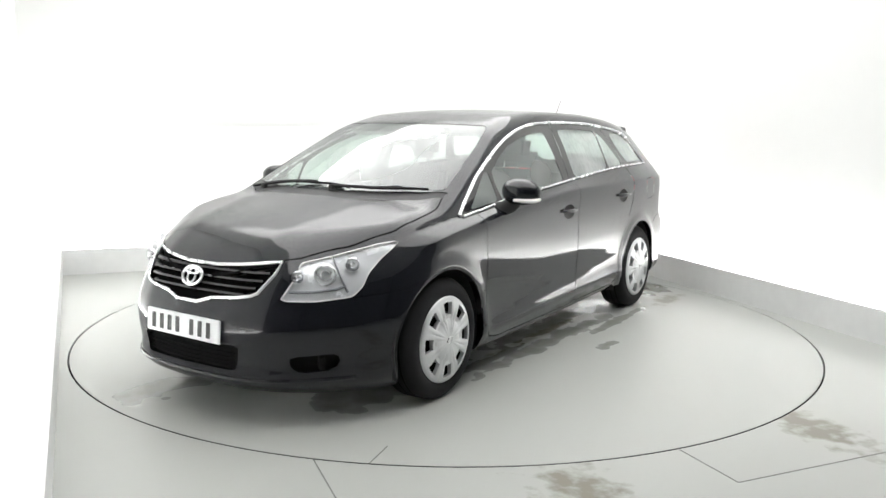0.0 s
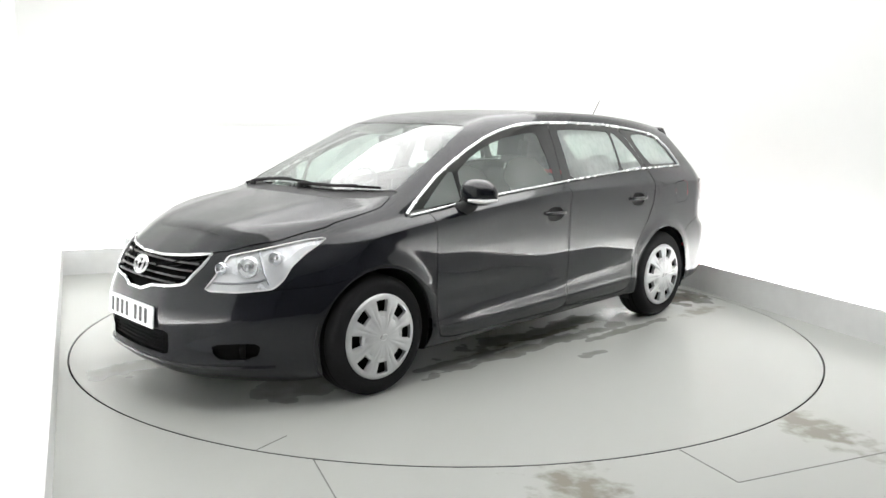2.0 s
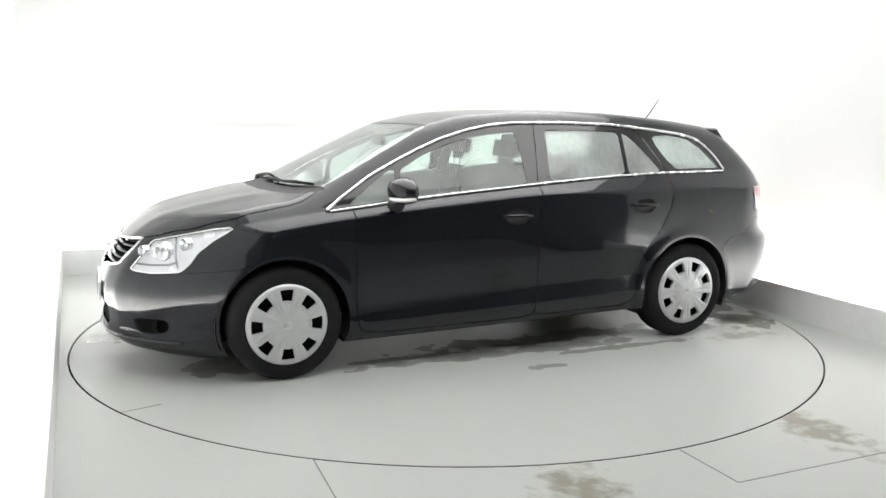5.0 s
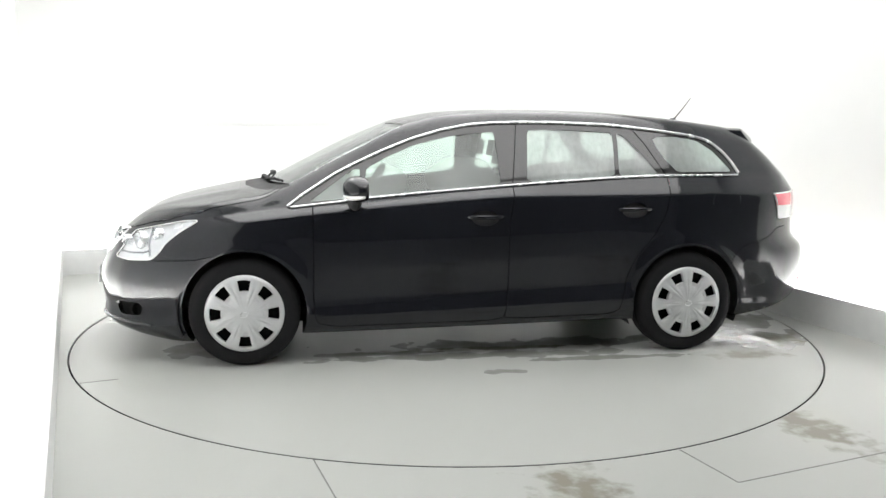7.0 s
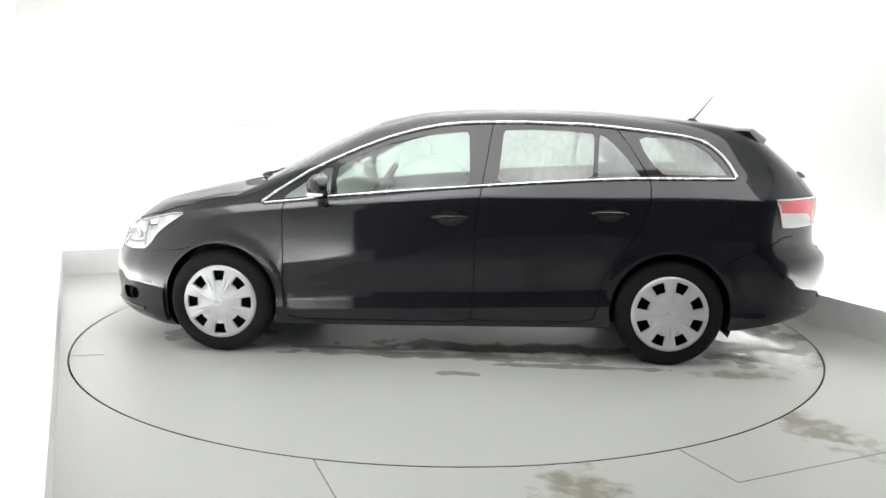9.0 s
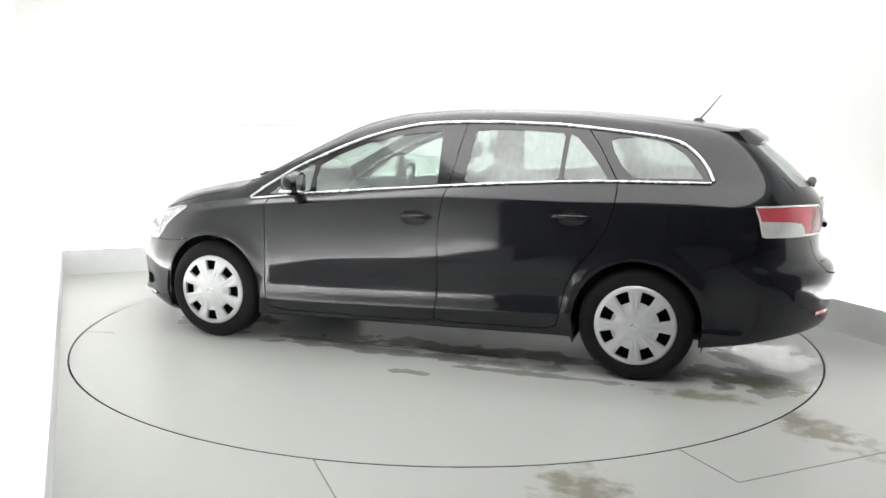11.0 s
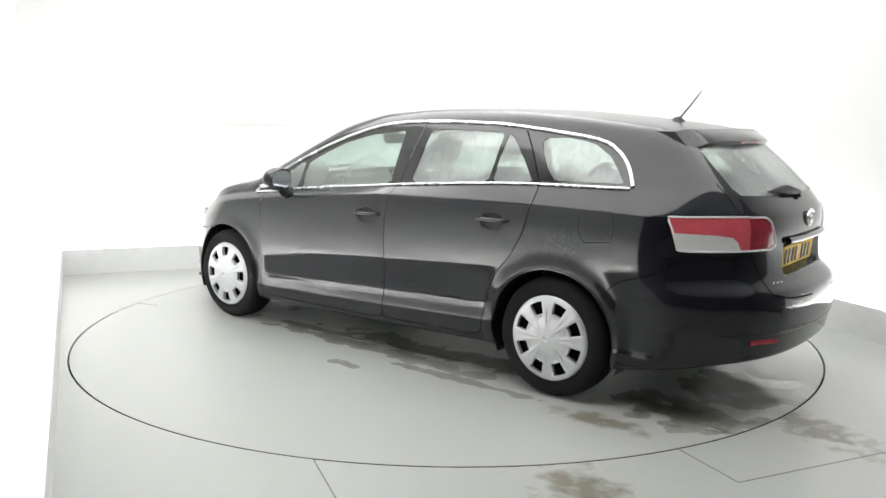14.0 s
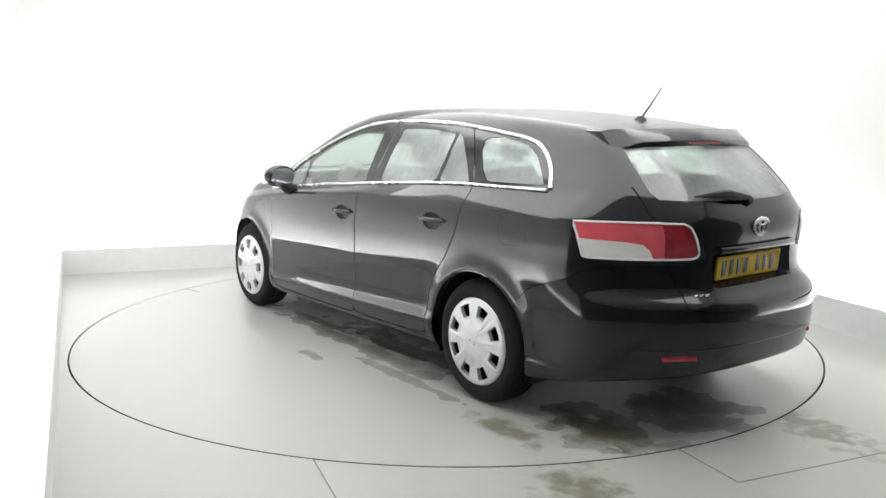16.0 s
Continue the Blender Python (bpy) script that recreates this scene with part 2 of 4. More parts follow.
def band(bm, inner, outer, z0, z1):
    prev = None
    for p, q in zip(inner, outer):
        ring = [bm.verts.new((p[0], p[1], z0)), bm.verts.new((p[0], p[1], z1)), bm.verts.new((q[0], q[1], z1)), bm.verts.new((q[0], q[1], z0))]
        if prev:
            for k in range(4):
                bm.faces.new((prev[k], prev[(k + 1) % 4], ring[(k + 1) % 4], ring[k]))
        else:
            bm.faces.new(ring[::-1])
        prev = ring
    bm.faces.new(prev)
    bmesh.ops.recalc_face_normals(bm, faces=bm.faces)
    return bm


def build_room():
    bm = bmesh.new()
    n, far = 128, 9.0
    hole = [(R_TABLE * math.cos(2 * math.pi * k / n), R_TABLE * math.sin(2 * math.pi * k / n)) for k in range(n)]
    inner = [bm.verts.new((x, y, 0)) for x, y in hole]
    pit = [bm.verts.new((x, y, -.12)) for x, y in hole]
    outer = [bm.verts.new((max(LEFT - .1, min(RIGHT + .1, x * 9)), max(FRONT - .1, min(BACK + .1, y * 9)), 0)) for x, y in hole]
    for k in range(n):
        j = (k + 1) % n
        bm.faces.new((inner[k], outer[k], outer[j], inner[j]))
        bm.faces.new((pit[k], inner[k], inner[j], pit[j]))
    bm.faces.new(pit)
    bmesh.ops.recalc_face_normals(bm, faces=bm.faces)
    structure("floor", bm, FLOORPAINT, "light grey painted booth floor with scuffs and joints", "floor")
    structure("wall_back_and_right", band(bmesh.new(), wall_path(-.26), wall_path(-.40), -.01, HIGH), WALL, "seamless white booth wall with a rounded corner", "wall", True)
    structure("plinth", band(bmesh.new(), wall_path(0), wall_path(-.03), .0, .225), SKIRT, "low pale grey plinth before the white walls", "skirting", True)
    structure("light_trough", band(bmesh.new(), wall_path(-.032), wall_path(-.258), .0, .03), WALL, "white floor of the light trough behind the plinth", "trough", True)
    wash = tagged(new("wall_washer"), "strip light hidden behind the plinth", "strip light")
    wash.matrix_world = ROOM
    part("light_strip", band(bmesh.new(), wall_path(-.08), wall_path(-.16), .045, .085), TROUGH, wash, "glowing white strip")
    part("holder", band(bmesh.new(), wall_path(-.07), wall_path(-.17), .031, .044), WALL, wash, "white metal holder")
    slanted = ROOM @ pose(LEFT, BACK, 0, 0, 0, SLANT)
    structure("wall_left", box(bmesh.new(), -.42, -.26, -5.68, .4, -.01, HIGH), WALL, "plain white booth side wall", "wall").matrix_world = slanted
    structure("plinth_left", box(bmesh.new(), -.03, 0, -5.68, .0, 0, .225), SKIRT, "low pale grey plinth before the white wall", "skirting").matrix_world = slanted
    trough = structure("light_trough_left", box(bmesh.new(), -.258, -.032, -5.68, .25, 0, .03), WALL, "white floor of the light trough behind the plinth", "trough")
    trough.matrix_world = slanted
    part("trough_joint", box(bmesh.new(), -.188, -.183, -3.15, -.2, .026, .0325), GAP, trough, "thin dark joint along the trough")
    wash = tagged(new("wall_washer"), "strip light hidden behind the plinth", "strip light")
    wash.matrix_world = slanted
    part("light_strip", box(bmesh.new(), -.16, -.08, -5.63, .2, .045, .085), TROUGH, wash, "glowing white strip")
    part("holder", box(bmesh.new(), -.17, -.07, -5.63, .2, .031, .044), WALL, wash, "white metal holder")
    # unseen walls on the camera side, added to keep the car's reflections dark
    structure("wall_right_front", box(bmesh.new(), RIGHT + .26, RIGHT + .4, FRONT, -3.2, -.01, HIGH), BLACKWALL, "unseen dark wall beside the camera", "wall")
    structure("wall_left_front", box(bmesh.new(), LEFT - .17, LEFT - .03, FRONT, -2.95, -.01, HIGH), BLACKWALL, "unseen dark wall beside the camera", "wall")
    structure("wall_front", box(bmesh.new(), LEFT - .45, RIGHT + .4, FRONT - .15, FRONT, -.01, HIGH), BLACKWALL, "unseen dark wall behind the camera", "wall")
    structure("ceiling", box(bmesh.new(), LEFT - .5, RIGHT + .4, FRONT - .15, BACK + .4, HIGH, HIGH + .1), WALL, "white booth ceiling", "ceiling")

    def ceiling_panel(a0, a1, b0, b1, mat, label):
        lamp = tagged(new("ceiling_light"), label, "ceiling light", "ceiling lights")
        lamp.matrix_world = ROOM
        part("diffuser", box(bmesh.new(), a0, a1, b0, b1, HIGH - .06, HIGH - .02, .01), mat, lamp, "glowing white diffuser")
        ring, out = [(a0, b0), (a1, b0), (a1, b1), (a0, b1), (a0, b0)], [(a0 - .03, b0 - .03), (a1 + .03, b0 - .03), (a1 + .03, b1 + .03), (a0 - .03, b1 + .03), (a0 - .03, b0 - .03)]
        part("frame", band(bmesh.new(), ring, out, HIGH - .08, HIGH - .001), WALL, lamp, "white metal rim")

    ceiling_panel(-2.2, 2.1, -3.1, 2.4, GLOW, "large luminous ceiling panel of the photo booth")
    structure("wall_panel", box(bmesh.new(), -1.64, .2, 3.002, 3.012, .05, 1.335, .003), WALL, "shallow white access panel on the back wall", "wall panel")
    floor = bpy.data.objects["floor"]
    for p, q in (((.15, -2.425), (.165, -2.80)), ((.165, -2.80), (2.45, -2.72)), ((-1.385, -2.01), (-1.37, -4.2))):
        d = Vector((q[0] - p[0], q[1] - p[1], 0))
        m = Matrix.Translation((p[0], p[1], 0)) @ pose(0, 0, 0, 0, 0, math.degrees(math.atan2(d.y, d.x)))
        part("floor_joint", box(bmesh.new(), 0, d.length, -.003, .003, -.004, .0012, 0, m), SEAM, floor, "dark joint between floor plates")


build_room()

# ---- the turntable ----
def turntable():
    t = tagged(new("turntable"), "round grey painted turntable flush with the floor", "turntable")
    bm = bmesh.new()
    n, r = 160, R_TABLE - .011
    prism(bm, [(r * math.cos(2 * math.pi * k / n), r * math.sin(2 * math.pi * k / n)) for k in range(n)], -.05, .0)
    part("platform", bm, DISCPAINT, t, "painted round platform with wet tyre marks")
    m = Matrix.Translation((-2.185, -1.07, 0)) @ pose(0, 0, 0, 0, 0, 15)
    part("platform_joint", box(bmesh.new(), 0, .20, -.003, .003, -.004, .0012, 0, m), SEAM, t, "short dark joint at the platform's edge")
    part("rim", band(bmesh.new(), [(r * math.cos(2 * math.pi * k / n), r * math.sin(2 * math.pi * k / n)) for k in range(n + 1)], [((r + .004) * math.cos(2 * math.pi * k / n), (r + .004) * math.sin(2 * math.pi * k / n)) for k in range(n + 1)], -.05, -.002), GAP, t, "dark steel rim")
    return t


TABLE = turntable()
# ---- car body shape: half-width, height, nose and tail as smooth functions, joined with rounded edges ----
def curve(points, sigma):
    """A smooth function through broad knots: linear between them, rounded over sigma metres."""
    px, pz = np.array(points, float).T
    a, b = px[0] - 1, px[-1] + 1
    t = np.linspace(a, b, 3000)
    e0, e1 = (pz[1] - pz[0]) / (px[1] - px[0]), (pz[-1] - pz[-2]) / (px[-1] - px[-2])
    v = np.interp(t, np.r_[a, px, b], np.r_[pz[0] - e0, pz, pz[-1] + e1])
    n = int(4 * sigma / (t[1] - t[0])) + 1
    k = np.exp(-0.5 * (np.arange(-n, n + 1) * (t[1] - t[0]) / sigma) ** 2)
    v = np.convolve(np.r_[v[0] + (v[1] - v[0]) * np.arange(-n, 0), v, v[-1] + (v[-1] - v[-2]) * np.arange(1, n + 1)], k / k.sum(), "valid")
    return lambda q: np.interp(q, t, v)


TOP = curve([(-2.4, .52), (-2.24, .70), (-2.12, .795), (-1.925, .870), (-1.727, .925), (-1.53, .967), (-1.373, 1.000), (-1.23, 1.022), (-1.17, 1.052),
             (-.903, 1.192), (-.67, 1.310), (-.42, 1.412), (-.131, 1.472), (.214, 1.494), (.6, 1.499), (.98, 1.491), (1.365, 1.461), (1.75, 1.416), (2.06, 1.355), (2.4, 1.27)], .05)
CROWN = curve([(-2.3, .16), (-1.85, .10), (-1.33, .095), (-1.15, .13), (-.67, .16), (-.2, .085), (.3, .062), (1.5, .07), (2.1, .09)], .08)
BELT = curve([(-2.3, .73), (-1.85, .80), (-1.58, .845), (-1.33, .885), (-1.05, .92), (-.31, .99), (.26, 1.04), (.9, 1.082), (1.36, 1.098), (1.75, 1.105), (2.4, 1.10)], .10)
BREADTH = curve([(-2.3, .78), (-1.9, .845), (-1.6, .878), (-1.32, .892), (-.9, .895), (0, .902), (1, .902), (1.4, .897), (1.8, .875), (2.1, .845), (2.4, .80)], .10)
TUCK = curve([(.0, .16), (.10, .10), (.16, .05), (.22, .022), (.29, .004), (.31, .012), (.40, .014), (.55, .003), (.75, .0), (1.6, .0)], .014)
# the doors' foot, from the crease over the sill: a hollow above it, a tuck below
DOORFOOT = curve([(-.32, .16), (-.22, .10), (-.15, .056), (-.08, .024), (-.015, .0), (.008, .002), (.05, .006), (.10, .008), (.17, .007), (.28, .003), (.42, .0), (1.3, .0)], .009)
HOLLOW = curve([(-.32, .0), (.008, .0), (.05, .007), (.10, .009), (.17, .006), (.28, .0), (1.3, .0)], .009)
CREASE_DROP = curve([(-2.3, .06), (-.6, .042), (.18, .048), (.6, .075), (.98, .10), (1.9, .118), (2.4, .12)], .08)
BOW = curve([(-.1, .004), (0, .0), (.15, .007), (.30, .022), (.45, .080), (.60, .20), (.75, .385), (.90, .66), (1.2, 1.4)], .028)
SHOULDER = curve([(-.6, .0), (-.20, .004), (-.105, .012), (-.09, .022), (-.03, .070), (0, .097), (.05, .119), (.20, .194), (.365, .290), (.45, .36), (.6, .5)], .012)
NOSE = curve([(.0, -1.992), (.10, -2.062), (.15, -2.162), (.19, -2.227), (.24, -2.242), (.28, -2.227), (.36, -2.242), (.46, -2.252), (.52, -2.237), (.617, -2.192), (.70, -2.142), (.80, -2.042), (1.0, -1.842)], .022)
TAIL = curve([(.0, 2.25), (.17, 2.33), (.25, 2.39), (.33, 2.425), (.45, 2.45), (.56, 2.455), (.63, 2.44), (.665, 2.385), (.70, 2.36), (.80, 2.352), (.92, 2.362), (.985, 2.352), (1.02, 2.325), (1.09, 2.27), (1.20, 2.155), (1.30, 2.035), (1.40, 1.905), (1.6, 1.65)], .016)
FLOOR = curve([(-2.4, .155), (-1.75, .12), (-1.0, .175), (0, .19), (1.0, .205), (1.7, .20), (2.1, .27), (2.5, .32)], .05)
HUBS = ((-1.32, .312), (1.37, .312))


def smax(a, b, k):
    h = np.maximum(k - np.abs(a - b), 0) / k
    return np.maximum(a, b) + h * h * k * .25


def halfwidth(x, z):
    s = z - BELT(x)
    s = np.where(s < 0, s * .10 / CREASE_DROP(x), s)
    door = np.clip((x + 1.0) / .12, 0, 1) * np.clip((1.06 - x) / .12, 0, 1)
    foot = TUCK(z) * (1 - door) + (DOORFOOT(z - .316 - .035 * x) + HOLLOW(z - .316 - .035 * x) * np.clip((x + 1.1) / 2, 0, 1)) * door
    w = BREADTH(x) - foot - SHOULDER(s)
    taper = np.clip((x - 1.05) / .70, 0, None)
    w = w - .068 * taper ** 2 * np.clip((s + .10) / .36, 0, 1) ** .8
    for hx, hz in HUBS:
        r = np.hypot(x - hx, z - hz)
        w = w + .011 * np.exp(-((r - .375) / .042) ** 2) * np.clip((z - .2) / .1, 0, 1)
    return w


def height(x, y):
    d = np.abs(y)
    swage = .007 * np.exp(-((d - (.44 + .16 * (x + 1.2))) / .09) ** 2) * np.clip((-1.25 - x) / .2, 0, 1)
    return TOP(x) - CROWN(x) * y * y + swage


def hull(x, y, z):
    """Below zero inside the body, zero on its skin."""
    a = np.abs(y)
    side = a - halfwidth(x, z)
    top = (z - height(x, y)) * .9
    front = NOSE(z) + BOW(a) - x
    edge = lambda q: np.clip(.5 + q, 0, 1)
    pocket = .056 * edge((.30 - a) / .03) * edge((z - .697) / .02) * edge((.836 - z) / .02)
    rear = x - TAIL(z) + .15 * a ** 2 + .62 * a ** 4 + pocket
    f = smax(side, top, .07)
    f = smax(f, front * .85, .07)
    f = smax(f, rear * .92, .06)
    return smax(f, FLOOR(x) - z, .03)


def skin(origin, way, far=4.0):
    """The last crossings of rays from inside (arrays of n x 3) with the body's skin."""
    lo, hi = np.zeros(len(way)), np.full(len(way), far)
    for _ in range(44):
        mid = (lo + hi) / 2
        p = origin + way * mid[:, None]
        inside = hull(p[:, 0], p[:, 1], p[:, 2]) < 0
        lo, hi = np.where(inside, mid, lo), np.where(inside, hi, mid)
    return origin + way * ((lo + hi) / 2)[:, None]


# ---- the car ----
CAR = tagged(new("estate_car"), "wet black estate car with silver wheel covers on the turntable", "car")


def body_grid():
    """The body's near half (y below zero) as a fine net of quads, drawn out from an axis inside the car to its skin."""
    nx, nz, ny = 190, 100, 42
    bx, by, z0, z1 = 2.8, 1.25, -.15, 1.75
    xs, zs, ys = np.linspace(-bx, bx, nx + 1), np.linspace(z0, z1, nz + 1), np.linspace(-by, 0, ny + 1)
    sheets = []
    for fixed, us, vs in (("y", xs, zs), ("t", xs, ys), ("b", xs, ys), ("f", ys, zs), ("r", ys, zs)):
        u, v = np.meshgrid(us, vs, indexing="ij")
        one = np.ones_like(u)
        p = {"y": (u, -by * one, v), "t": (u, v, z1 * one), "b": (u, v, z0 * one), "f": (-bx * one, u, v), "r": (bx * one, u, v)}[fixed]
        sheets.append(np.stack(p, -1))
    bm = bmesh.new()
    for g in sheets:
        flat = g.reshape(-1, 3)
        core = np.stack([flat[:, 0] * .62, 0 * flat[:, 0], 0 * flat[:, 0] + .62], -1)
        q = skin(core, (flat - core), 1.5)
        q[np.abs(flat[:, 1]) < 1e-9, 1] = 0
        vs = [bm.verts.new(p) for p in q]
        n, m = g.shape[:2]
        for i in range(n - 1):
            for j in range(m - 1):
                bm.faces.new((vs[i * m + j], vs[(i + 1) * m + j], vs[(i + 1) * m + j + 1], vs[i * m + j + 1]))
    bmesh.ops.remove_doubles(bm, verts=bm.verts, dist=.0006)
    bmesh.ops.recalc_face_normals(bm, faces=bm.faces)
    return bm


def normals_at(points):
    """Outward directions of the skin at points (n x 3)."""
    p, h = np.asarray(points, float), .0015
    g = []
    for k in range(3):
        d = np.zeros(3)
        d[k] = h
        a, b = p + d, p - d
        g.append(hull(a[:, 0], a[:, 1], a[:, 2]) - hull(b[:, 0], b[:, 1], b[:, 2]))
    g = np.stack(g, -1)
    return g / np.maximum(np.linalg.norm(g, axis=1, keepdims=True), 1e-12)


def on_side(points):
    """Places on the near side's skin for (x, z) pairs."""
    p = np.array(points, float)
    o = np.stack([p[:, 0], 0 * p[:, 0], p[:, 1]], -1)
    return skin(o, np.tile((0., -1., 0.), (len(p), 1)), 1.3)


def on_front(points):
    p = np.array(points, float)
    return skin(np.stack([0 * p[:, 0] - 1.2, p[:, 0], p[:, 1]], -1), np.tile((-1., 0., 0.), (len(p), 1)), 1.5)


def on_rear(points):
    p = np.array(points, float)
    return skin(np.stack([0 * p[:, 0] + 1.2, p[:, 0], p[:, 1]], -1), np.tile((1., 0., 0.), (len(p), 1)), 1.5)


def on_top(points):
    p = np.array(points, float)
    return skin(np.stack([p[:, 0], p[:, 1], 0 * p[:, 0] + .6], -1), np.tile((0., 0., 1.), (len(p), 1)), 1.2)


def resample(points, step):
    p = np.array(points, float)
    s = np.r_[0, np.cumsum(np.linalg.norm(np.diff(p, axis=0), axis=1))]
    q = np.linspace(0, s[-1], max(2, int(s[-1] / step) + 1))
    return np.stack([np.interp(q, s, p[:, k]) for k in range(p.shape[1])], -1)


def rounded(points, rounds=2, share=.2):
    """Cut a closed outline's corners off, so that it runs in curves."""
    p = np.array(points, float)
    for _ in range(rounds):
        nxt = np.roll(p, -1, axis=0)
        p = np.stack([p * (1 - share) + nxt * share, p * share + nxt * (1 - share)], 1).reshape(-1, 2)
    return [tuple(v) for v in p]


def strip(points, width=.005):
    """A narrow closed outline along an open line."""
    p = np.array(points, float)
    d = np.gradient(p, axis=0)
    n = np.stack([-d[:, 1], d[:, 0]], -1)
    n /= np.linalg.norm(n, axis=1, keepdims=True)
    return [tuple(v) for v in np.r_[p + n * width / 2, (p - n * width / 2)[::-1]]]


def within(x, y, poly):
    inside, j = False, len(poly) - 1
    for i in range(len(poly)):
        (xi, yi), (xj, yj) = poly[i], poly[j]
        if (yi > y) != (yj > y) and x < (xj - xi) * (y - yi) / (yj - yi) + xi:
            inside = not inside
        j = i
    return inside


def cut(bm, layer, poly, axes, keep, label):
    """Cut an outline, seen along the third axis, into the net, and label what lies within it."""
    a, b = axes
    x0, x1 = min(p[0] for p in poly) - .06, max(p[0] for p in poly) + .06
    y0, y1 = min(p[1] for p in poly) - .06, max(p[1] for p in poly) + .06
    pool = set()
    for f in bm.faces:
        co = f.verts[0].co
        if x0 < co[a] < x1 and y0 < co[b] < y1 and keep(f):
            pool.add(f)
    for i, p in enumerate(poly):
        q = poly[(i + 1) % len(poly)]
        if abs(p[0] - q[0]) + abs(p[1] - q[1]) < 1e-6:
            continue
        u0, u1, w0, w1 = min(p[0], q[0]) - 1e-4, max(p[0], q[0]) + 1e-4, min(p[1], q[1]) - 1e-4, max(p[1], q[1]) + 1e-4
        near = []
        for f in pool:
            fa, fb = [v.co[a] for v in f.verts], [v.co[b] for v in f.verts]
            if min(fa) < u1 and max(fa) > u0 and min(fb) < w1 and max(fb) > w0:
                near.append(f)
        if not near:
            continue
        co, no = [0.0] * 3, [0.0] * 3
        co[a], co[b], no[a], no[b] = p[0], p[1], -(q[1] - p[1]), q[0] - p[0]
        geom = list(set(near) | {e for f in near for e in f.edges} | {v for f in near for v in f.verts})
        res = bmesh.ops.bisect_plane(bm, geom=geom, dist=1e-5, plane_co=co, plane_no=Vector(no).normalized())
        pool.update(g for g in res["geom"] if isinstance(g, bmesh.types.BMFace))
        pool = {f for f in pool if f.is_valid}
    if label is not None:
        for f in pool:
            c = f.calc_center_median()
            if within(c[a], c[b], poly):
                f[layer] = label


SIDE, PLAN, FACE = (0, 2), (0, 1), (1, 2)
DLO_TOP = [(-1.071, .917), (-.99, .978), (-.794, 1.102), (-.661, 1.167), (-.493, 1.243), (-.324, 1.309), (-.153, 1.358), (.019, 1.391), (.16, 1.403), (.315, 1.408),
           (.534, 1.410), (.875, 1.401), (1.044, 1.386), (1.214, 1.368), (1.385, 1.347), (1.48, 1.332), (1.56, 1.308), (1.611, 1.275), (1.66, 1.232), (1.70, 1.180), (1.737, 1.108)]
DLO_LOW = [(-1.053, .911), (-.783, .94), (-.649, .958), (-.312, .99), (.023, 1.017), (.257, 1.037), (.524, 1.057), (.891, 1.082), (1.159, 1.094), (1.362, 1.096), (1.725, 1.098)]
GLASS_FRONT = [(-.608, .967), (-.625, 1.06), (-.61, 1.13), (-.491, 1.198), (-.322, 1.269), (-.117, 1.320), (.03, 1.340), (.170, 1.350), (.187, 1.034)]
GLASS_CORNER = [(-.95, .940), (-.79, 1.058), (-.685, 1.128), (-.650, 1.128), (-.655, .968)]
GLASS_REAR = [(.379, 1.362), (.533, 1.368), (.702, 1.364), (.918, 1.352), (.903, 1.088), (.347, 1.052)]
GLASS_FIXED = [(.946, 1.350), (.989, 1.330), (1.036, 1.283), (1.115, 1.195), (1.184, 1.106), (.929, 1.092)]
GLASS_QUARTER = [(1.178, 1.318), (1.21, 1.332), (1.314, 1.336), (1.42, 1.322), (1.488, 1.305), (1.582, 1.246), (1.64, 1.18), (1.690, 1.120), (1.314, 1.118), (1.25, 1.180), (1.197, 1.262)]
FRONT_DOOR = [(-.928, .925), (-.926, .63), (-.930, .40), (-.915, .245), (-.80, .222), (.12, .232), (.205, .25), (.222, .45), (.222, .812), (.257, 1.037), (.315, 1.408)]
REAR_DOOR_EDGE = [(1.039, 1.392), (1.121, 1.284), (1.203, 1.147), (1.236, 1.089), (1.232, .989), (1.20, .857), (1.125, .723), (1.03, .61), (.975, .50), (.955, .38), (.93, .27), (.86, .250), (.30, .240), (.205, .25)]
HEADLAMP = [(-1.965, .752), (-2.03, .672), (-2.092, .594), (-1.985, .590), (-1.85, .604), (-1.80, .648), (-1.76, .705), (-1.68, .768), (-1.565, .838), (-1.66, .828), (-1.79, .798), (-1.90, .770)]
HOOD = [(-2.30, .05), (-2.155, .05), (-2.150, -.10), (-2.115, -.25), (-2.055, -.365), (-1.955, -.49), (-1.772, -.638), (-1.561, -.738), (-1.40, -.750), (-1.20, -.742), (-1.11, -.715), (-1.19, -.62), (-1.28, -.45), (-1.34, -.25), (-1.36, 0), (-1.36, .05)]
COWL = [(-1.36, .05), (-1.34, -.25), (-1.28, -.45), (-1.19, -.62), (-1.11, -.715), (-1.055, -.715), (-1.13, -.58), (-1.19, -.40), (-1.23, -.2), (-1.24, .05)]
SCREEN = [(-1.235, .05), (-1.225, -.2), (-1.185, -.40), (-1.125, -.58), (-1.055, -.690), (-.90, -.668), (-.62, -.612), (-.40, -.553), (-.375, -.53), (-.42, -.32), (-.448, -.13), (-.455, .05)]
GRILLE = [(.05, .722), (-.10, .726), (-.25, .738), (-.435, .757), (-.43, .70), (-.385, .614), (-.30, .600), (-.16, .588), (-.07, .560), (.05, .552)]
INTAKE = [(.05, .388), (-.31, .385), (-.335, .372), (-.315, .272), (-.29, .262), (.05, .262)]
FOG = [(-.535, .336), (-.68, .346), (-.70, .325), (-.682, .268), (-.575, .258), (-.54, .285)]
GATE = [(.05, 1.40), (-.50, 1.385), (-.575, 1.31), (-.60, 1.136), (-.598, 1.0), (-.567, .982), (-.557, .826), (-.49, .69), (-.517, .618), (-.40, .596), (-.165, .586), (.05, .586)]
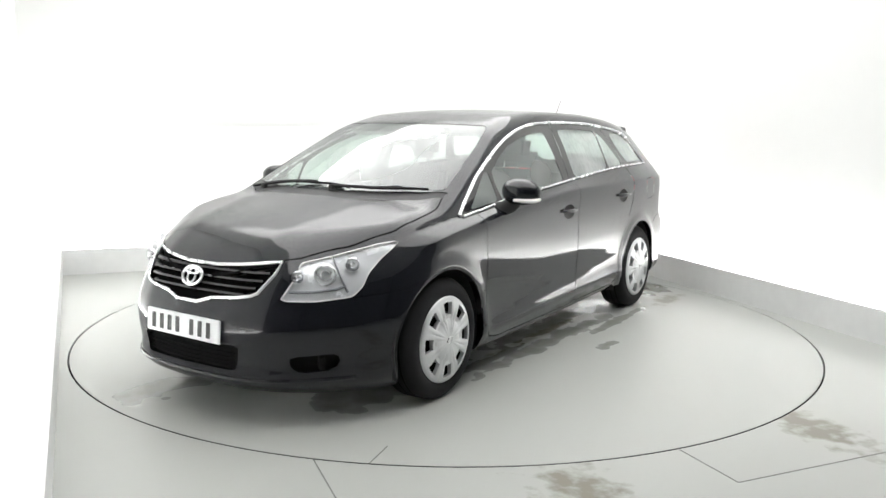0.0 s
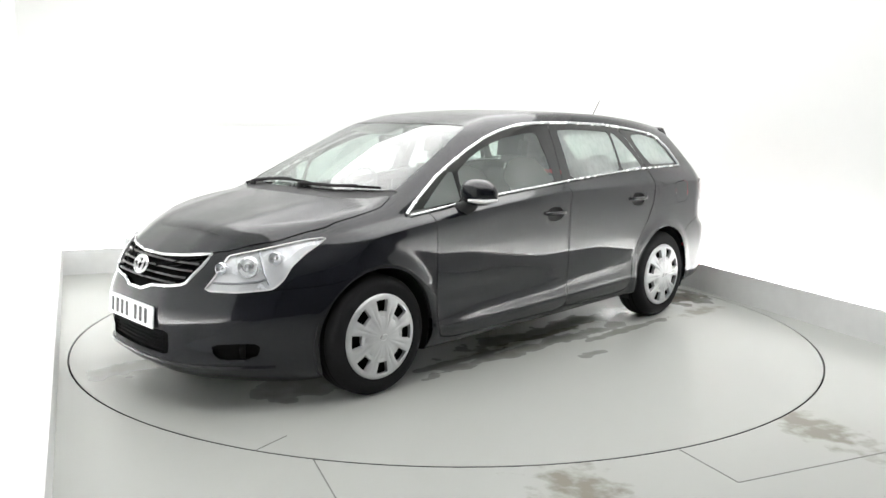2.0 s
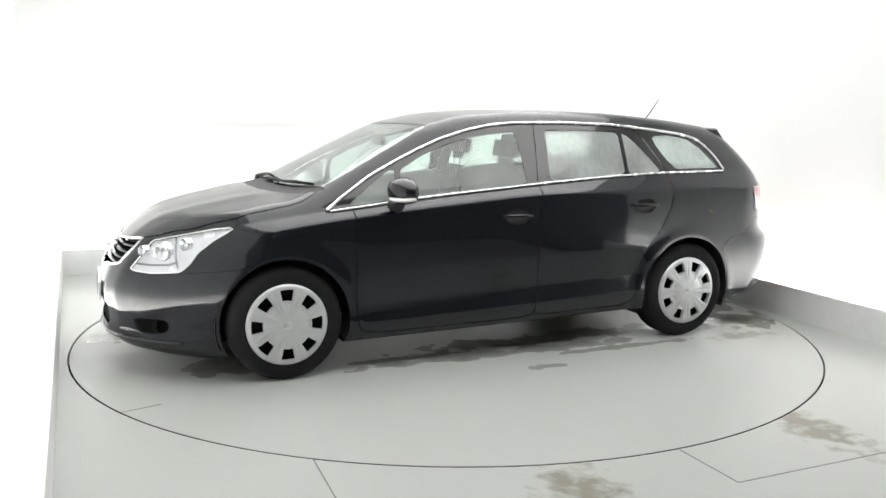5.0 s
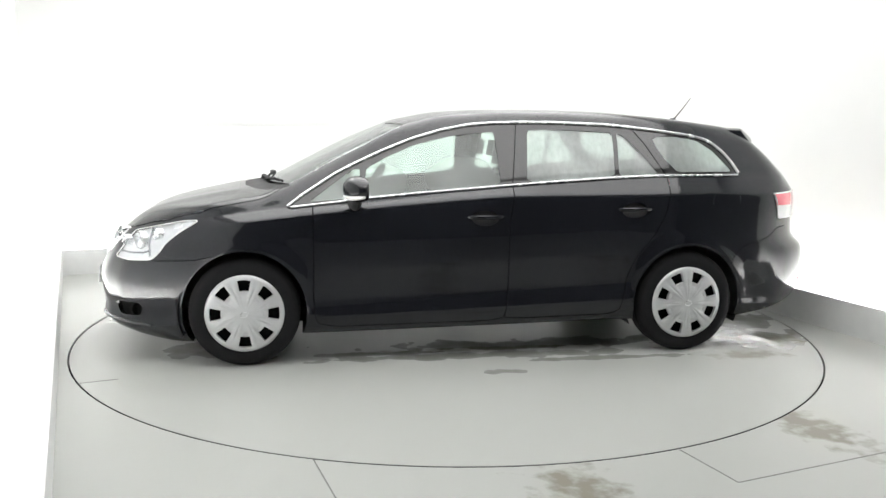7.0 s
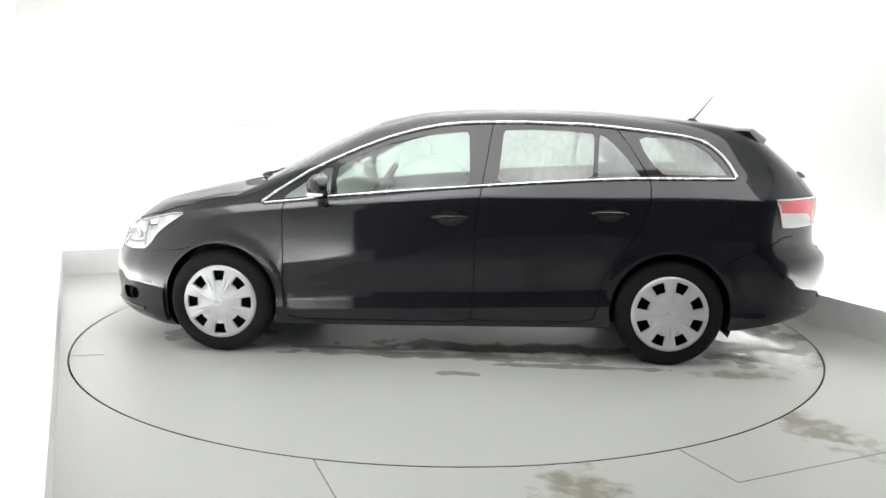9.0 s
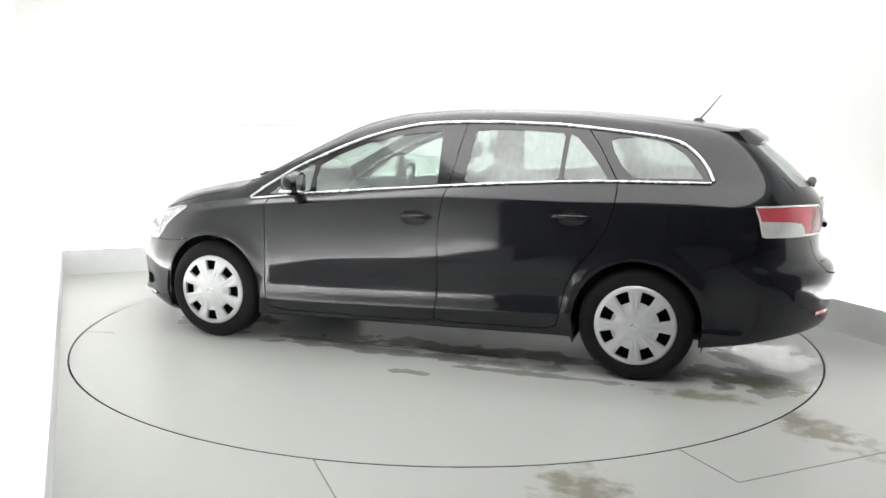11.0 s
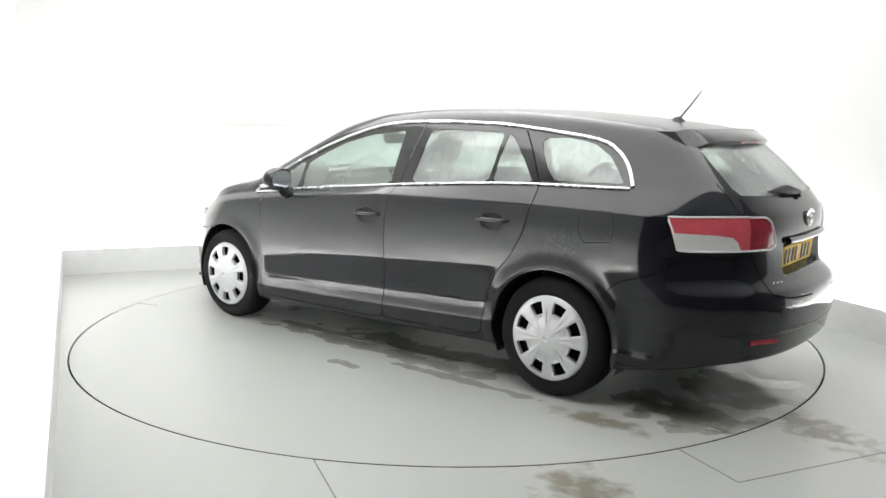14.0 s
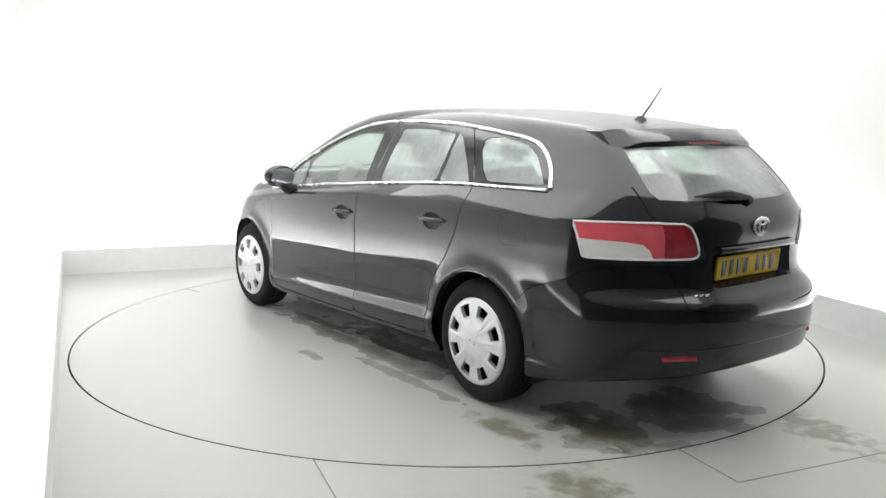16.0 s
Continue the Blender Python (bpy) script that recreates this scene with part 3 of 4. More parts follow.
REAR_GLASS = [(.05, 1.352), (-.238, 1.350), (-.45, 1.342), (-.505, 1.320), (-.535, 1.22), (-.548, 1.11), (-.53, 1.082), (-.35, 1.072), (-.10, 1.068), (.05, 1.068)]
LAMP_INNER_EDGE = -.402
ARCHES = [[(hx + .356 * math.cos(a), hz + .008 + .356 * math.sin(a)) for a in [2 * math.pi * k / 40 for k in range(40)]] for hx, hz in HUBS]
FUEL = [(1.53, .985), (1.68, .995), (1.70, .975), (1.70, .86), (1.685, .842), (1.54, .830), (1.522, .845), (1.512, .97)]
FRONT_SEAM = [(-2.075, .590), (-1.90, .597), (-1.67, .612), (-1.58, .622), (-1.49, .645)]
REAR_SEAM = [(1.66, .575), (1.70, .625), (1.735, .655), (1.85, .69), (1.93, .72), (2.0, .765), (2.09, .772), (2.20, .778)]
CUPS = [[(cx + .082 * math.cos(a), cz - .004 + .046 * math.sin(a)) for a in [2 * math.pi * k / 18 for k in range(18)]] for cx, cz in ((.075, .855), (1.0, .895))]
NAMES = {0: "shell", 1: "bonnet", 2: "tailgate", 3: "front_bumper", 4: "rear_bumper", 5: "front_door", 6: "rear_door", 7: "joint", 8: "windscreen", 9: "rear_window", 10: "front_window",
         11: "rear_window_side", 12: "fixed_window", 13: "quarter_window", 14: "pillar_trim", 15: "headlamp_lens", 16: "red", 17: "white", 18: "inner", 19: "grille_backing", 20: "intake_backing",
         21: "fog_recess", 22: "none", 23: "fuel_flap", 24: "corner_window", 25: "cowl", 26: "handle_cup"}


def labelled_body():
    bm = body_grid()
    lay = bm.faces.layers.int.new("panel")
    flank = lambda f: f.normal.y < -.25 and f.verts[0].co.y < -.40
    above = lambda f: f.normal.z > .25 and f.verts[0].co.z > .60
    ahead = lambda f: f.normal.x < -.12 and f.verts[0].co.x < -1.6
    behind = lambda f: f.normal.x > .10 and f.verts[0].co.x > 1.7
    cut(bm, lay, FRONT_DOOR, SIDE, flank, 5)
    cut(bm, lay, [(.315, 1.408), (.257, 1.037), (.222, .812), (.222, .45), (.205, .25)][::-1] + REAR_DOOR_EDGE[:-1], SIDE, flank, 6)
    cut(bm, lay, GATE, FACE, behind, 2)
    cut(bm, lay, [(-2.6, -.1), (-1.3, -.1)] + FRONT_SEAM[::-1] + [(-2.6, .590)], SIDE, lambda f: f.verts[0].co.x < -1.3, 3)
    cut(bm, lay, [(1.5, -.1), (2.6, -.1), (2.6, .770)] + REAR_SEAM[::-1], SIDE, lambda f: f.verts[0].co.x > 1.45 and not f[lay], 4)
    cut(bm, lay, HOOD, PLAN, above, 1)
    for f in bm.faces:
        c = f.calc_center_median()
        if not f[lay] and c.x < -1.9 and c.z > .58 and c.y > -.53:
            f[lay] = 3
    cut(bm, lay, COWL, PLAN, above, 25)
    cut(bm, lay, SCREEN, PLAN, above, 8)
    cut(bm, lay, DLO_TOP + DLO_LOW[::-1], SIDE, flank, 14)
    for poly, label in ((GLASS_FRONT, 10), (GLASS_CORNER, 24), (GLASS_REAR, 11), (GLASS_FIXED, 12), (GLASS_QUARTER, 13)):
        cut(bm, lay, rounded(poly, 1, .07), SIDE, flank, label)
    cut(bm, lay, rounded(HEADLAMP, 1, .1), SIDE, lambda f: f.verts[0].co.x < -1.4 and f.verts[0].co.y < -.3, 15)
    cut(bm, lay, GRILLE, FACE, ahead, 19)
    cut(bm, lay, INTAKE, FACE, ahead, 20)
    cut(bm, lay, rounded(FOG, 1), FACE, ahead, 21)
    cut(bm, lay, REAR_GLASS, FACE, behind, 9)
    outer = lambda f: f.verts[0].co.x > 1.75 and f.verts[0].co.y < -.36
    cut(bm, lay, [(LAMP_INNER_EDGE, .852), (LAMP_INNER_EDGE - .006, .836), (LAMP_INNER_EDGE - .025, .826), (-.557, .826), (-.567, .982), (-.485, .981), (-.462, .974), (-.446, .958), (-.424, .91)], FACE, behind, 18)
    cut(bm, lay, [(1.950, .985), (1.998, .828), (2.32, .826), (2.32, .984)], SIDE, lambda f: outer(f) and f[lay] not in (18, 2), 16)
    cut(bm, lay, [(1.978, .912), (2.0, .832), (2.222, .829), (2.212, .868), (2.195, .892), (2.14, .903)], SIDE, lambda f: outer(f) and f[lay] == 16, 17)
    cut(bm, lay, rounded(FUEL, 1), SIDE, flank, None)
    for poly in CUPS:
        cut(bm, lay, poly, SIDE, flank, 26)
    for k, poly in enumerate(ARCHES):
        cut(bm, lay, poly, SIDE, lambda f: f.verts[0].co.y < -.45 and abs(f.verts[0].co.x - HUBS[k][0]) < .6, 22)
    joints = [(FRONT_DOOR[:-3], SIDE, flank, .006), ([(.205, .25), (.222, .45), (.222, .812), (.257, 1.037)], SIDE, flank, .006), ([(.257, 1.037), (.315, 1.408)], SIDE, flank, .005),
              (REAR_DOOR_EDGE, SIDE, flank, .006), (FRONT_SEAM, SIDE, flank, .004), (REAR_SEAM[:-1], SIDE, flank, .004), (HOOD[2:11], PLAN, above, .006),
              (GATE[3:6], FACE, behind, .006), (GATE[6:-1], FACE, behind, .006), (FUEL + FUEL[:1], SIDE, flank, .0025)]
    for line, axes, keep, width in joints:
        cut(bm, lay, strip(resample(line, .043), width), axes, lambda f: keep(f) and f[lay] not in (8, 9, 10, 11, 12, 13, 15, 16, 17, 18, 22), 7)
    bm.normal_update()
    return bm, lay


def panel(name, coords, faces, mat, parent, shift=0.0, mirror=True, keep=True, label=""):
    """A mesh from chosen faces of the net, moved along the skin's normal by shift, with its mirror image where wanted."""
    used = sorted({i for f in faces for i in f})
    at = {i: k for k, i in enumerate(used)}
    p = coords[used]
    n = normals_at(p)
    q = p + n * shift
    verts, norms, polys = [], [], []
    if keep:
        verts.append(q)
        norms.append(n)
        polys += [[at[i] for i in f] for f in faces]
    if mirror:
        flip = np.array((1., -1., 1.))
        base = len(q) if keep else 0
        verts.append(q * flip)
        norms.append(n * flip)
        polys += [[at[i] + base for i in reversed(f)] for f in faces]
    verts, norms = np.concatenate(verts), np.concatenate(norms)
    me = bpy.data.meshes.new(name)
    me.from_pydata([tuple(v) for v in verts], [], polys)
    me.polygons.foreach_set("use_smooth", [True] * len(me.polygons))
    me.materials.append(mat)
    me.normals_split_custom_set_from_vertices([tuple(v) for v in norms])
    ob = new(name, me)
    ob.parent = parent
    if label:
        tagged(ob, label)
    return ob


def car_body():
    bm, lay = labelled_body()
    bm.verts.index_update()
    coords = np.array([v.co[:] for v in bm.verts])
    by = {}
    for f in bm.faces:
        by.setdefault(f[lay], []).append([v.index for v in f.verts])
    roof = [[v.index for v in f.verts] for f in bm.faces if f[lay] == 0 and f.calc_center_median().z > 1.36 and f.normal.z > .3]
    bm.free()
    made = {}
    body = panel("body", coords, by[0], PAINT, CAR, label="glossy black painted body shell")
    panel("joint", coords, by[7], GAP, body, -.002, label="dark shut lines between panels")
    panel("headliner", coords, roof, HEADLINER, body, -.03, label="pale grey headlining")
    made["bonnet"] = panel("bonnet", coords, by[1], PAINT, CAR)
    made["tailgate"] = panel("tailgate", coords, by[2], PAINT, CAR)
    made["front_bumper"] = panel("front_bumper", coords, by[3], PAINT, CAR)
    made["rear_bumper"] = panel("rear_bumper", coords, by[4], PAINT, CAR)
    panel("scuttle", coords, by[25], TRIM, CAR, -.004, label="black plastic scuttle below the windscreen")
    panel("windscreen", coords, by[8], SCREENGLASS, CAR, -.003, label="clear raked windscreen").visible_shadow = False
    panel("rear_window", coords, by[9], MISTED, made["tailgate"], -.003, label="misted rear window").visible_shadow = False
    for side, (keep, mirror) in enumerate(((True, False), (False, True))):
        made["front_door", side] = fd = panel("front_door", coords, by[5], PAINT, CAR, 0, mirror, keep)
        made["rear_door", side] = rd = panel("rear_door", coords, by[6], PAINT, CAR, 0, mirror, keep)
        front = [f for f in by[14] if coords[f, 0].mean() < .26]
        rear = [f for f in by[14] if .26 <= coords[f, 0].mean() < 1.17 + .35 * (1.2 - coords[f, 2].mean())]
        quarter = [f for f in by[14] if coords[f, 0].mean() >= 1.17 + .35 * (1.2 - coords[f, 2].mean())]
        panel("door_lining", coords, by[5], DASH, fd, -.035, mirror, keep, "dark grey door lining")
        panel("door_lining", coords, by[6], DASH, rd, -.035, mirror, keep, "dark grey door lining")
        panel("window_frame", coords, front, GLOSSBLACK, fd, 0, mirror, keep, "gloss black window frame")
        panel("window_frame", coords, rear, GLOSSBLACK, rd, 0, mirror, keep, "gloss black window frame")
        panel("pillar_trim", coords, quarter, GLOSSBLACK, body, 0, mirror, keep, "gloss black pillar trim")
        for label, mat, parent, name in ((10, GLASS, fd, "window_glass"), (24, GLASS, fd, "corner_glass"), (11, MISTED, rd, "window_glass"), (12, MISTED, rd, "fixed_glass"), (13, MISTED, body, "quarter_glass")):
            panel(name, coords, by[label], mat, parent, -.004, mirror, keep).visible_shadow = False
        cups = by[26]
        panel("handle_recess", coords, [f for f in cups if coords[f, 0].mean() < .5], TRIM, fd, -.012, mirror, keep)
        panel("handle_recess", coords, [f for f in cups if coords[f, 0].mean() > .5], TRIM, rd, -.012, mirror, keep)
        lamp = panel("headlamp", coords, by[15], HEADBOWL, CAR, -.010, mirror, keep, "bright faceted headlamp with a clear lens")
        made["headlamp", side] = lamp
        panel("lens", coords, by[15], CLEAR, lamp, .001, mirror, keep, "clear lens").visible_shadow = False
        tail = panel("tail_lamp", coords, by[16], REDLENS, CAR, .004, mirror, keep, "red and clear tail lamp")
        panel("reversing_lens", coords, by[17], WHITELENS, tail, .004, mirror, keep, "clear lower lens")
        panel("inner_lens", coords, by[18], DARKRED, tail, .004, mirror, keep, "dark red inner lens")
    panel("grille_backing", coords, by[19], DARK, made["front_bumper"], -.035)
    panel("intake_backing", coords, by[20], DARK, made["front_bumper"], -.03)
    for keep in (True, False):
        panel("fog_recess", coords, by[21], DARK, made["front_bumper"], -.025, not keep, keep)
    return made, body


HEADLINER = grained("pale_headlining", (.42, .42, .40), .9, 150, .06, .2)
HEADBOWL = grained("faceted_reflector", (.84, .845, .86), .25, 14, .09, .5, .25, .3, .12, .015)
BODY_PARTS, BODY = car_body()


def mirrored(bm):
    """Turn a mesh built on the near side into its other-side image."""
    bmesh.ops.scale(bm, vec=(1, -1, 1), verts=bm.verts)
    bmesh.ops.reverse_faces(bm, faces=bm.faces)
    return bm


def edge_line(points, step=.04, lift=.002, find=on_side):
    p = find(resample(points, step))
    return p + normals_at(p) * lift


def eased(p, rounds=6):
    p = np.array(p, float)
    for _ in range(rounds):
        p[1:-1] = p[1:-1] * .5 + (p[:-2] + p[2:]) * .25
    return p


def chrome_trim():
    for line, step, r, name in ((DLO_TOP, .02, .009, "chrome_trim"), (DLO_LOW, .03, .007, "waist_trim")):
        p = on_side(resample(line, step))
        n = eased(normals_at(p), 12)
        pts = eased(p, 1) + n / np.linalg.norm(n, axis=1, keepdims=True) * .004
        for flip in (False, True):
            bm = tube(bmesh.new(), pts, r, 12, 1.25)
            part(name, mirrored(bm) if flip else bm, CHROME, BODY, "bright chrome window surround", True)


def grille():
    holder = BODY_PARTS["front_bumper"]
    line = edge_line(GRILLE[1:-1], .03, .002, on_front)
    full = np.r_[line, (line * (1, -1, 1))[::-1], line[:1]]
    part("grille_surround", tube(bmesh.new(), full, .008, 8, .8), CHROME, holder, "chrome grille surround", True)
    for z, w in ((.705, .40), (.672, .385), (.640, .365), (.610, .32)):
        ys = np.linspace(-w, w, 25)
        p = on_front(np.stack([ys, 0 * ys + z], -1))
        p[:, 0] += .018
        part("grille_bar", tube(bmesh.new(), p, .010, 6, 1.3), GLOSSBLACK, holder, "gloss black grille bar", True)
    for z in (.362, .340, .318, .296, .276):
        ys = np.linspace(-.30, .30, 15)
        p = on_front(np.stack([ys, 0 * ys + z], -1))
        p[:, 0] += .016
        part("intake_bar", tube(bmesh.new(), p, .004, 5), DARK, holder, "", True)
    ys = np.linspace(-.74, .74, 37)
    p = on_front(np.stack([ys, 0 * ys + .222], -1))
    part("lip", tube(bmesh.new(), p + normals_at(p) * .002, .010, 6), PAINT, holder, "lower bumper lip", True)
    for s in (-1, 1):
        c = on_front([(s * .615, .302)])[0]
        bm = lathe(bmesh.new(), [(.002, 0), (.03, .004), (.036, .012), (.036, .03)], 20)
        bmesh.ops.transform(bm, matrix=Matrix.Translation(c + np.array((.03, 0, 0))) @ pose(0, 0, 0, 0, 0, -90 + s * 35), verts=bm.verts)
        part("fog_blank", bm, DARK, holder, "round black fog lamp blank", True)


def oval(bm, w, h, r, m, n=28):
    """A ring of chrome in the x z plane."""
    pts = [(w * math.cos(2 * math.pi * k / n), 0, h * math.sin(2 * math.pi * k / n)) for k in range(n + 1)]
    tube(bm, pts, r, 6)
    bmesh.ops.transform(bm, matrix=m, verts=bm.verts)
    return bm


def emblem(place, turn, tilt, holder, size):
    m = Matrix.Translation(place) @ pose(0, 0, 0, 0, 0, turn) @ pose(0, 0, 0, tilt)
    badge = part("emblem", oval(bmesh.new(), size, size * .68, size * .11, m), CHROME, holder, "oval chrome badge", True)
    part("badge_oval", oval(bmesh.new(), size * .40, size * .56, size * .085, m @ pose(0, -.002, 0)), CHROME, badge, "", True)
    part("badge_bar", oval(bmesh.new(), size * .66, size * .22, size * .085, m @ pose(0, -.003, size * .36)), CHROME, badge, "", True)


def number_plate(place, turn, tilt, mat, holder, name, label):
    m = Matrix.Translation(place) @ pose(0, 0, 0, 0, 0, turn) @ pose(0, 0, 0, tilt)
    plate = part(name, box(bmesh.new(), -.26, .26, -.006, .006, -.0555, .0555, .004, m), mat, holder, label)
    for k in range(7):
        c = -.205 + k * .058 + (.042 if k > 3 else 0)
        part("letter_bar", box(bmesh.new(), c - .013, c + .013, -.009, -.0055, -.037, .037, 0, m), INK, plate)
    return plate


def wheel(hx, hz, side, name):
    """A steel wheel with tyre and an eight-window silver cover. Built facing -y, about its own centre."""
    w = part(name, lathe(bmesh.new(), [(.10, .10), (.195, .09), (.205, .03), (.212, .012), (.205, .006), (.19, .03), (.08, .05)], 48), DARK, CAR, "", True)
    bm = bmesh.new()
    lathe(bm, [(.205, .018), (.216, .004), (.232, -.001), (.262, -.006), (.288, .002), (.305, .018), (.3155, .040), (.3165, .075), (.3168, .10), (.3165, .135), (.3155, .165), (.305, .188), (.28, .202), (.23, .20), (.20, .185)], 72, False)
    tyre = part("tyre", bm, RUBBER, w, "black rubber tyre", True)
    for gy in (.062, .103, .146):
        g = bmesh.new()
        lathe(g, [(.3160, gy - .005), (.3172, gy - .004), (.3172, gy + .004), (.3160, gy + .005)], 72, False)
        part("tread_groove", g, DARK, tyre)
    # cover: hub dish, eight spokes, outer ring, with open windows between
    bm = bmesh.new()
    n = 96
    rings = [(.004, -.028), (.03, -.028), (.06, -.0265), (.098, -.0225), (.112, -.0135), (.133, -.016), (.146, -.016), (.172, -.0145), (.186, -.0125), (.196, -.012), (.212, -.011), (.222, -.004), (.226, .004)]
    grid = [[bm.verts.new((r * math.cos(2 * math.pi * k / n), y, r * math.sin(2 * math.pi * k / n))) for k in range(n)] for r, y in rings]
    for i, lift in ((2, .001), (3, .004), (4, .007), (5, .007), (6, .005), (7, .005), (8, .005), (9, .003)):
        for k in range(n):
            to_spoke = min(1, max(0, (abs((k / n * 8) % 1 - .5) - .20) / .14))
            ridge = 1 - .75 * (abs((k / n * 8 + .5) % 1 - .5) < .045)
            grid[i][k].co.y -= lift * to_spoke * ridge
    for i in range(len(rings) - 1):
        for k in range(n):
            slot = (k + .5) / n * 8 % 1
            hole = 5 <= i <= 8 and (.25 if i > 6 else .29) < slot < (.75 if i > 6 else .71)
            if not hole:
                bm.faces.new((grid[i][k], grid[i + 1][k], grid[i + 1][(k + 1) % n], grid[i][(k + 1) % n]))
    bm.faces.new(grid[0][::-1])
    bmesh.ops.recalc_face_normals(bm, faces=bm.faces)
    rim = [e for e in bm.edges if len(e.link_faces) == 1 and .13 < math.hypot(e.verts[0].co.x, e.verts[0].co.z) < .20]
    ext = bmesh.ops.extrude_edge_only(bm, edges=rim)["geom"]
    bmesh.ops.translate(bm, vec=(0, .022, 0), verts=[v for v in ext if isinstance(v, bmesh.types.BMVert)])
    cover = part("wheel_cover", bm, SILVER, w, "silver eight-window plastic wheel cover", True)
    part("cover_badge", oval(bmesh.new(), .022, .015, .002, pose(0, -.029, 0)), CHROME, cover, "", True)
    w.matrix_local = pose(hx, side * .885, hz, 0, (22.5 if hx < 0 else 2) * side, 180 if side > 0 else 0)
    return w


def wheelhouse(hx, hz):
    for s in (-1, 1):
        bm = bmesh.new()
        n = 36
        lo, hi = [], []
        for k in range(n + 1):
            a = math.radians(-22 + 224 * k / n)
            lo.append(bm.verts.new((hx + .378 * math.cos(a), s * .845, hz + .378 * math.sin(a))))
            hi.append(bm.verts.new((hx + .378 * math.cos(a), s * .52, hz + .378 * math.sin(a))))
        for k in range(n):
            bm.faces.new((lo[k], lo[k + 1], hi[k + 1], hi[k]))
        bm.faces.new(hi)
        part("wheel_arch_liner", bm, TRIM, BODY, "black wheel arch liner")


def arch_lip():
    for k, (hx, hz) in enumerate(HUBS):
        a = [math.radians(v) for v in range(-14 if k else -8, 194 if k else 196, 6)]
        line = [(hx + .355 * math.cos(v), hz + .008 + .355 * math.sin(v)) for v in a]
        p = on_side(line)
        for flip in (1, -1):
            part("arch_lip", tube(bmesh.new(), p * (1, flip, 1), .004, 5), PAINT, BODY, "rolled wheel arch edge", True)


def handles():
    for cx, cz, door in ((.075, .855, "front_door"), (1.0, .895, "rear_door")):
        xs = np.linspace(cx - .105, cx + .105, 13)
        p = on_side(np.stack([xs, cz + .004 + 0 * xs], -1))
        p[:, 1] -= .006 + .026 * np.sin(np.linspace(0, math.pi, 13)) ** .6
        for side, flip in enumerate((1, -1)):
            part("door_handle", tube(bmesh.new(), p * (1, flip, 1), [.008] + [.0115] * 11 + [.008], 8, .7), PAINT, BODY_PARTS[door, side], "black pull handle", True)


def mirror_unit():
    sq = lambda q, e: math.copysign(abs(q) ** e, q)
    for side, flip in enumerate((1, -1)):
        door = BODY_PARTS["front_door", side]
        place = pose(-.672, -.955, 1.028, 0, 0, 10)
        bm = bmesh.new()
        bmesh.ops.create_uvsphere(bm, u_segments=36, v_segments=24, radius=1)
        for v in bm.verts:
            x, y, z = v.co
            outer = max(0, -y)
            v.co = (sq(x, .92) * .086 * (1 - .28 * outer), sq(y, .86) * .112, sq(z, .84) * .074 * (1 - .16 * outer) + .004 * y)
            if v.co.x > .040:
                v.co.x = .040 - (v.co.x - .040) * .6
        bmesh.ops.transform(bm, matrix=place, verts=bm.verts)
        head = part("wing_mirror", bm if flip > 0 else mirrored(bm), PAINT, door, "rounded black wing mirror housing", True)
        bm = bmesh.new()
        prism(bm, [(sq(math.cos(a), .8) * .094, sq(math.sin(a), .8) * .056) for a in [2 * math.pi * k / 32 for k in range(32)]], -.003, .003)
        bmesh.ops.transform(bm, matrix=place @ pose(.034, .004, 0, 0, 90, 0) @ pose(0, 0, 0, 0, 0, 90), verts=bm.verts)
        part("mirror_glass", bm if flip > 0 else mirrored(bm), MIRROR, head, "mirror glass")
        p = [place @ Vector(q) for q in ((-.078, .02, -.040), (-.076, -.04, -.043), (-.058, -.086, -.043), (-.025, -.106, -.040), (.012, -.104, -.038))]
        bm = tube(bmesh.new(), p, [.009, .012, .012, .011, .007], 8)
        part("indicator", bm if flip > 0 else mirrored(bm), WHITELENS, head, "clear side indicator", True)
        bm = tube(bmesh.new(), [(-.70, -.80, .915), (-.69, -.85, .925), (-.680, -.90, .955), (-.675, -.93, .985)], [.050, .046, .040, .034], 12, .75)
        part("mirror_arm", bm if flip > 0 else mirrored(bm), TRIM, head, "black mirror arm", True)


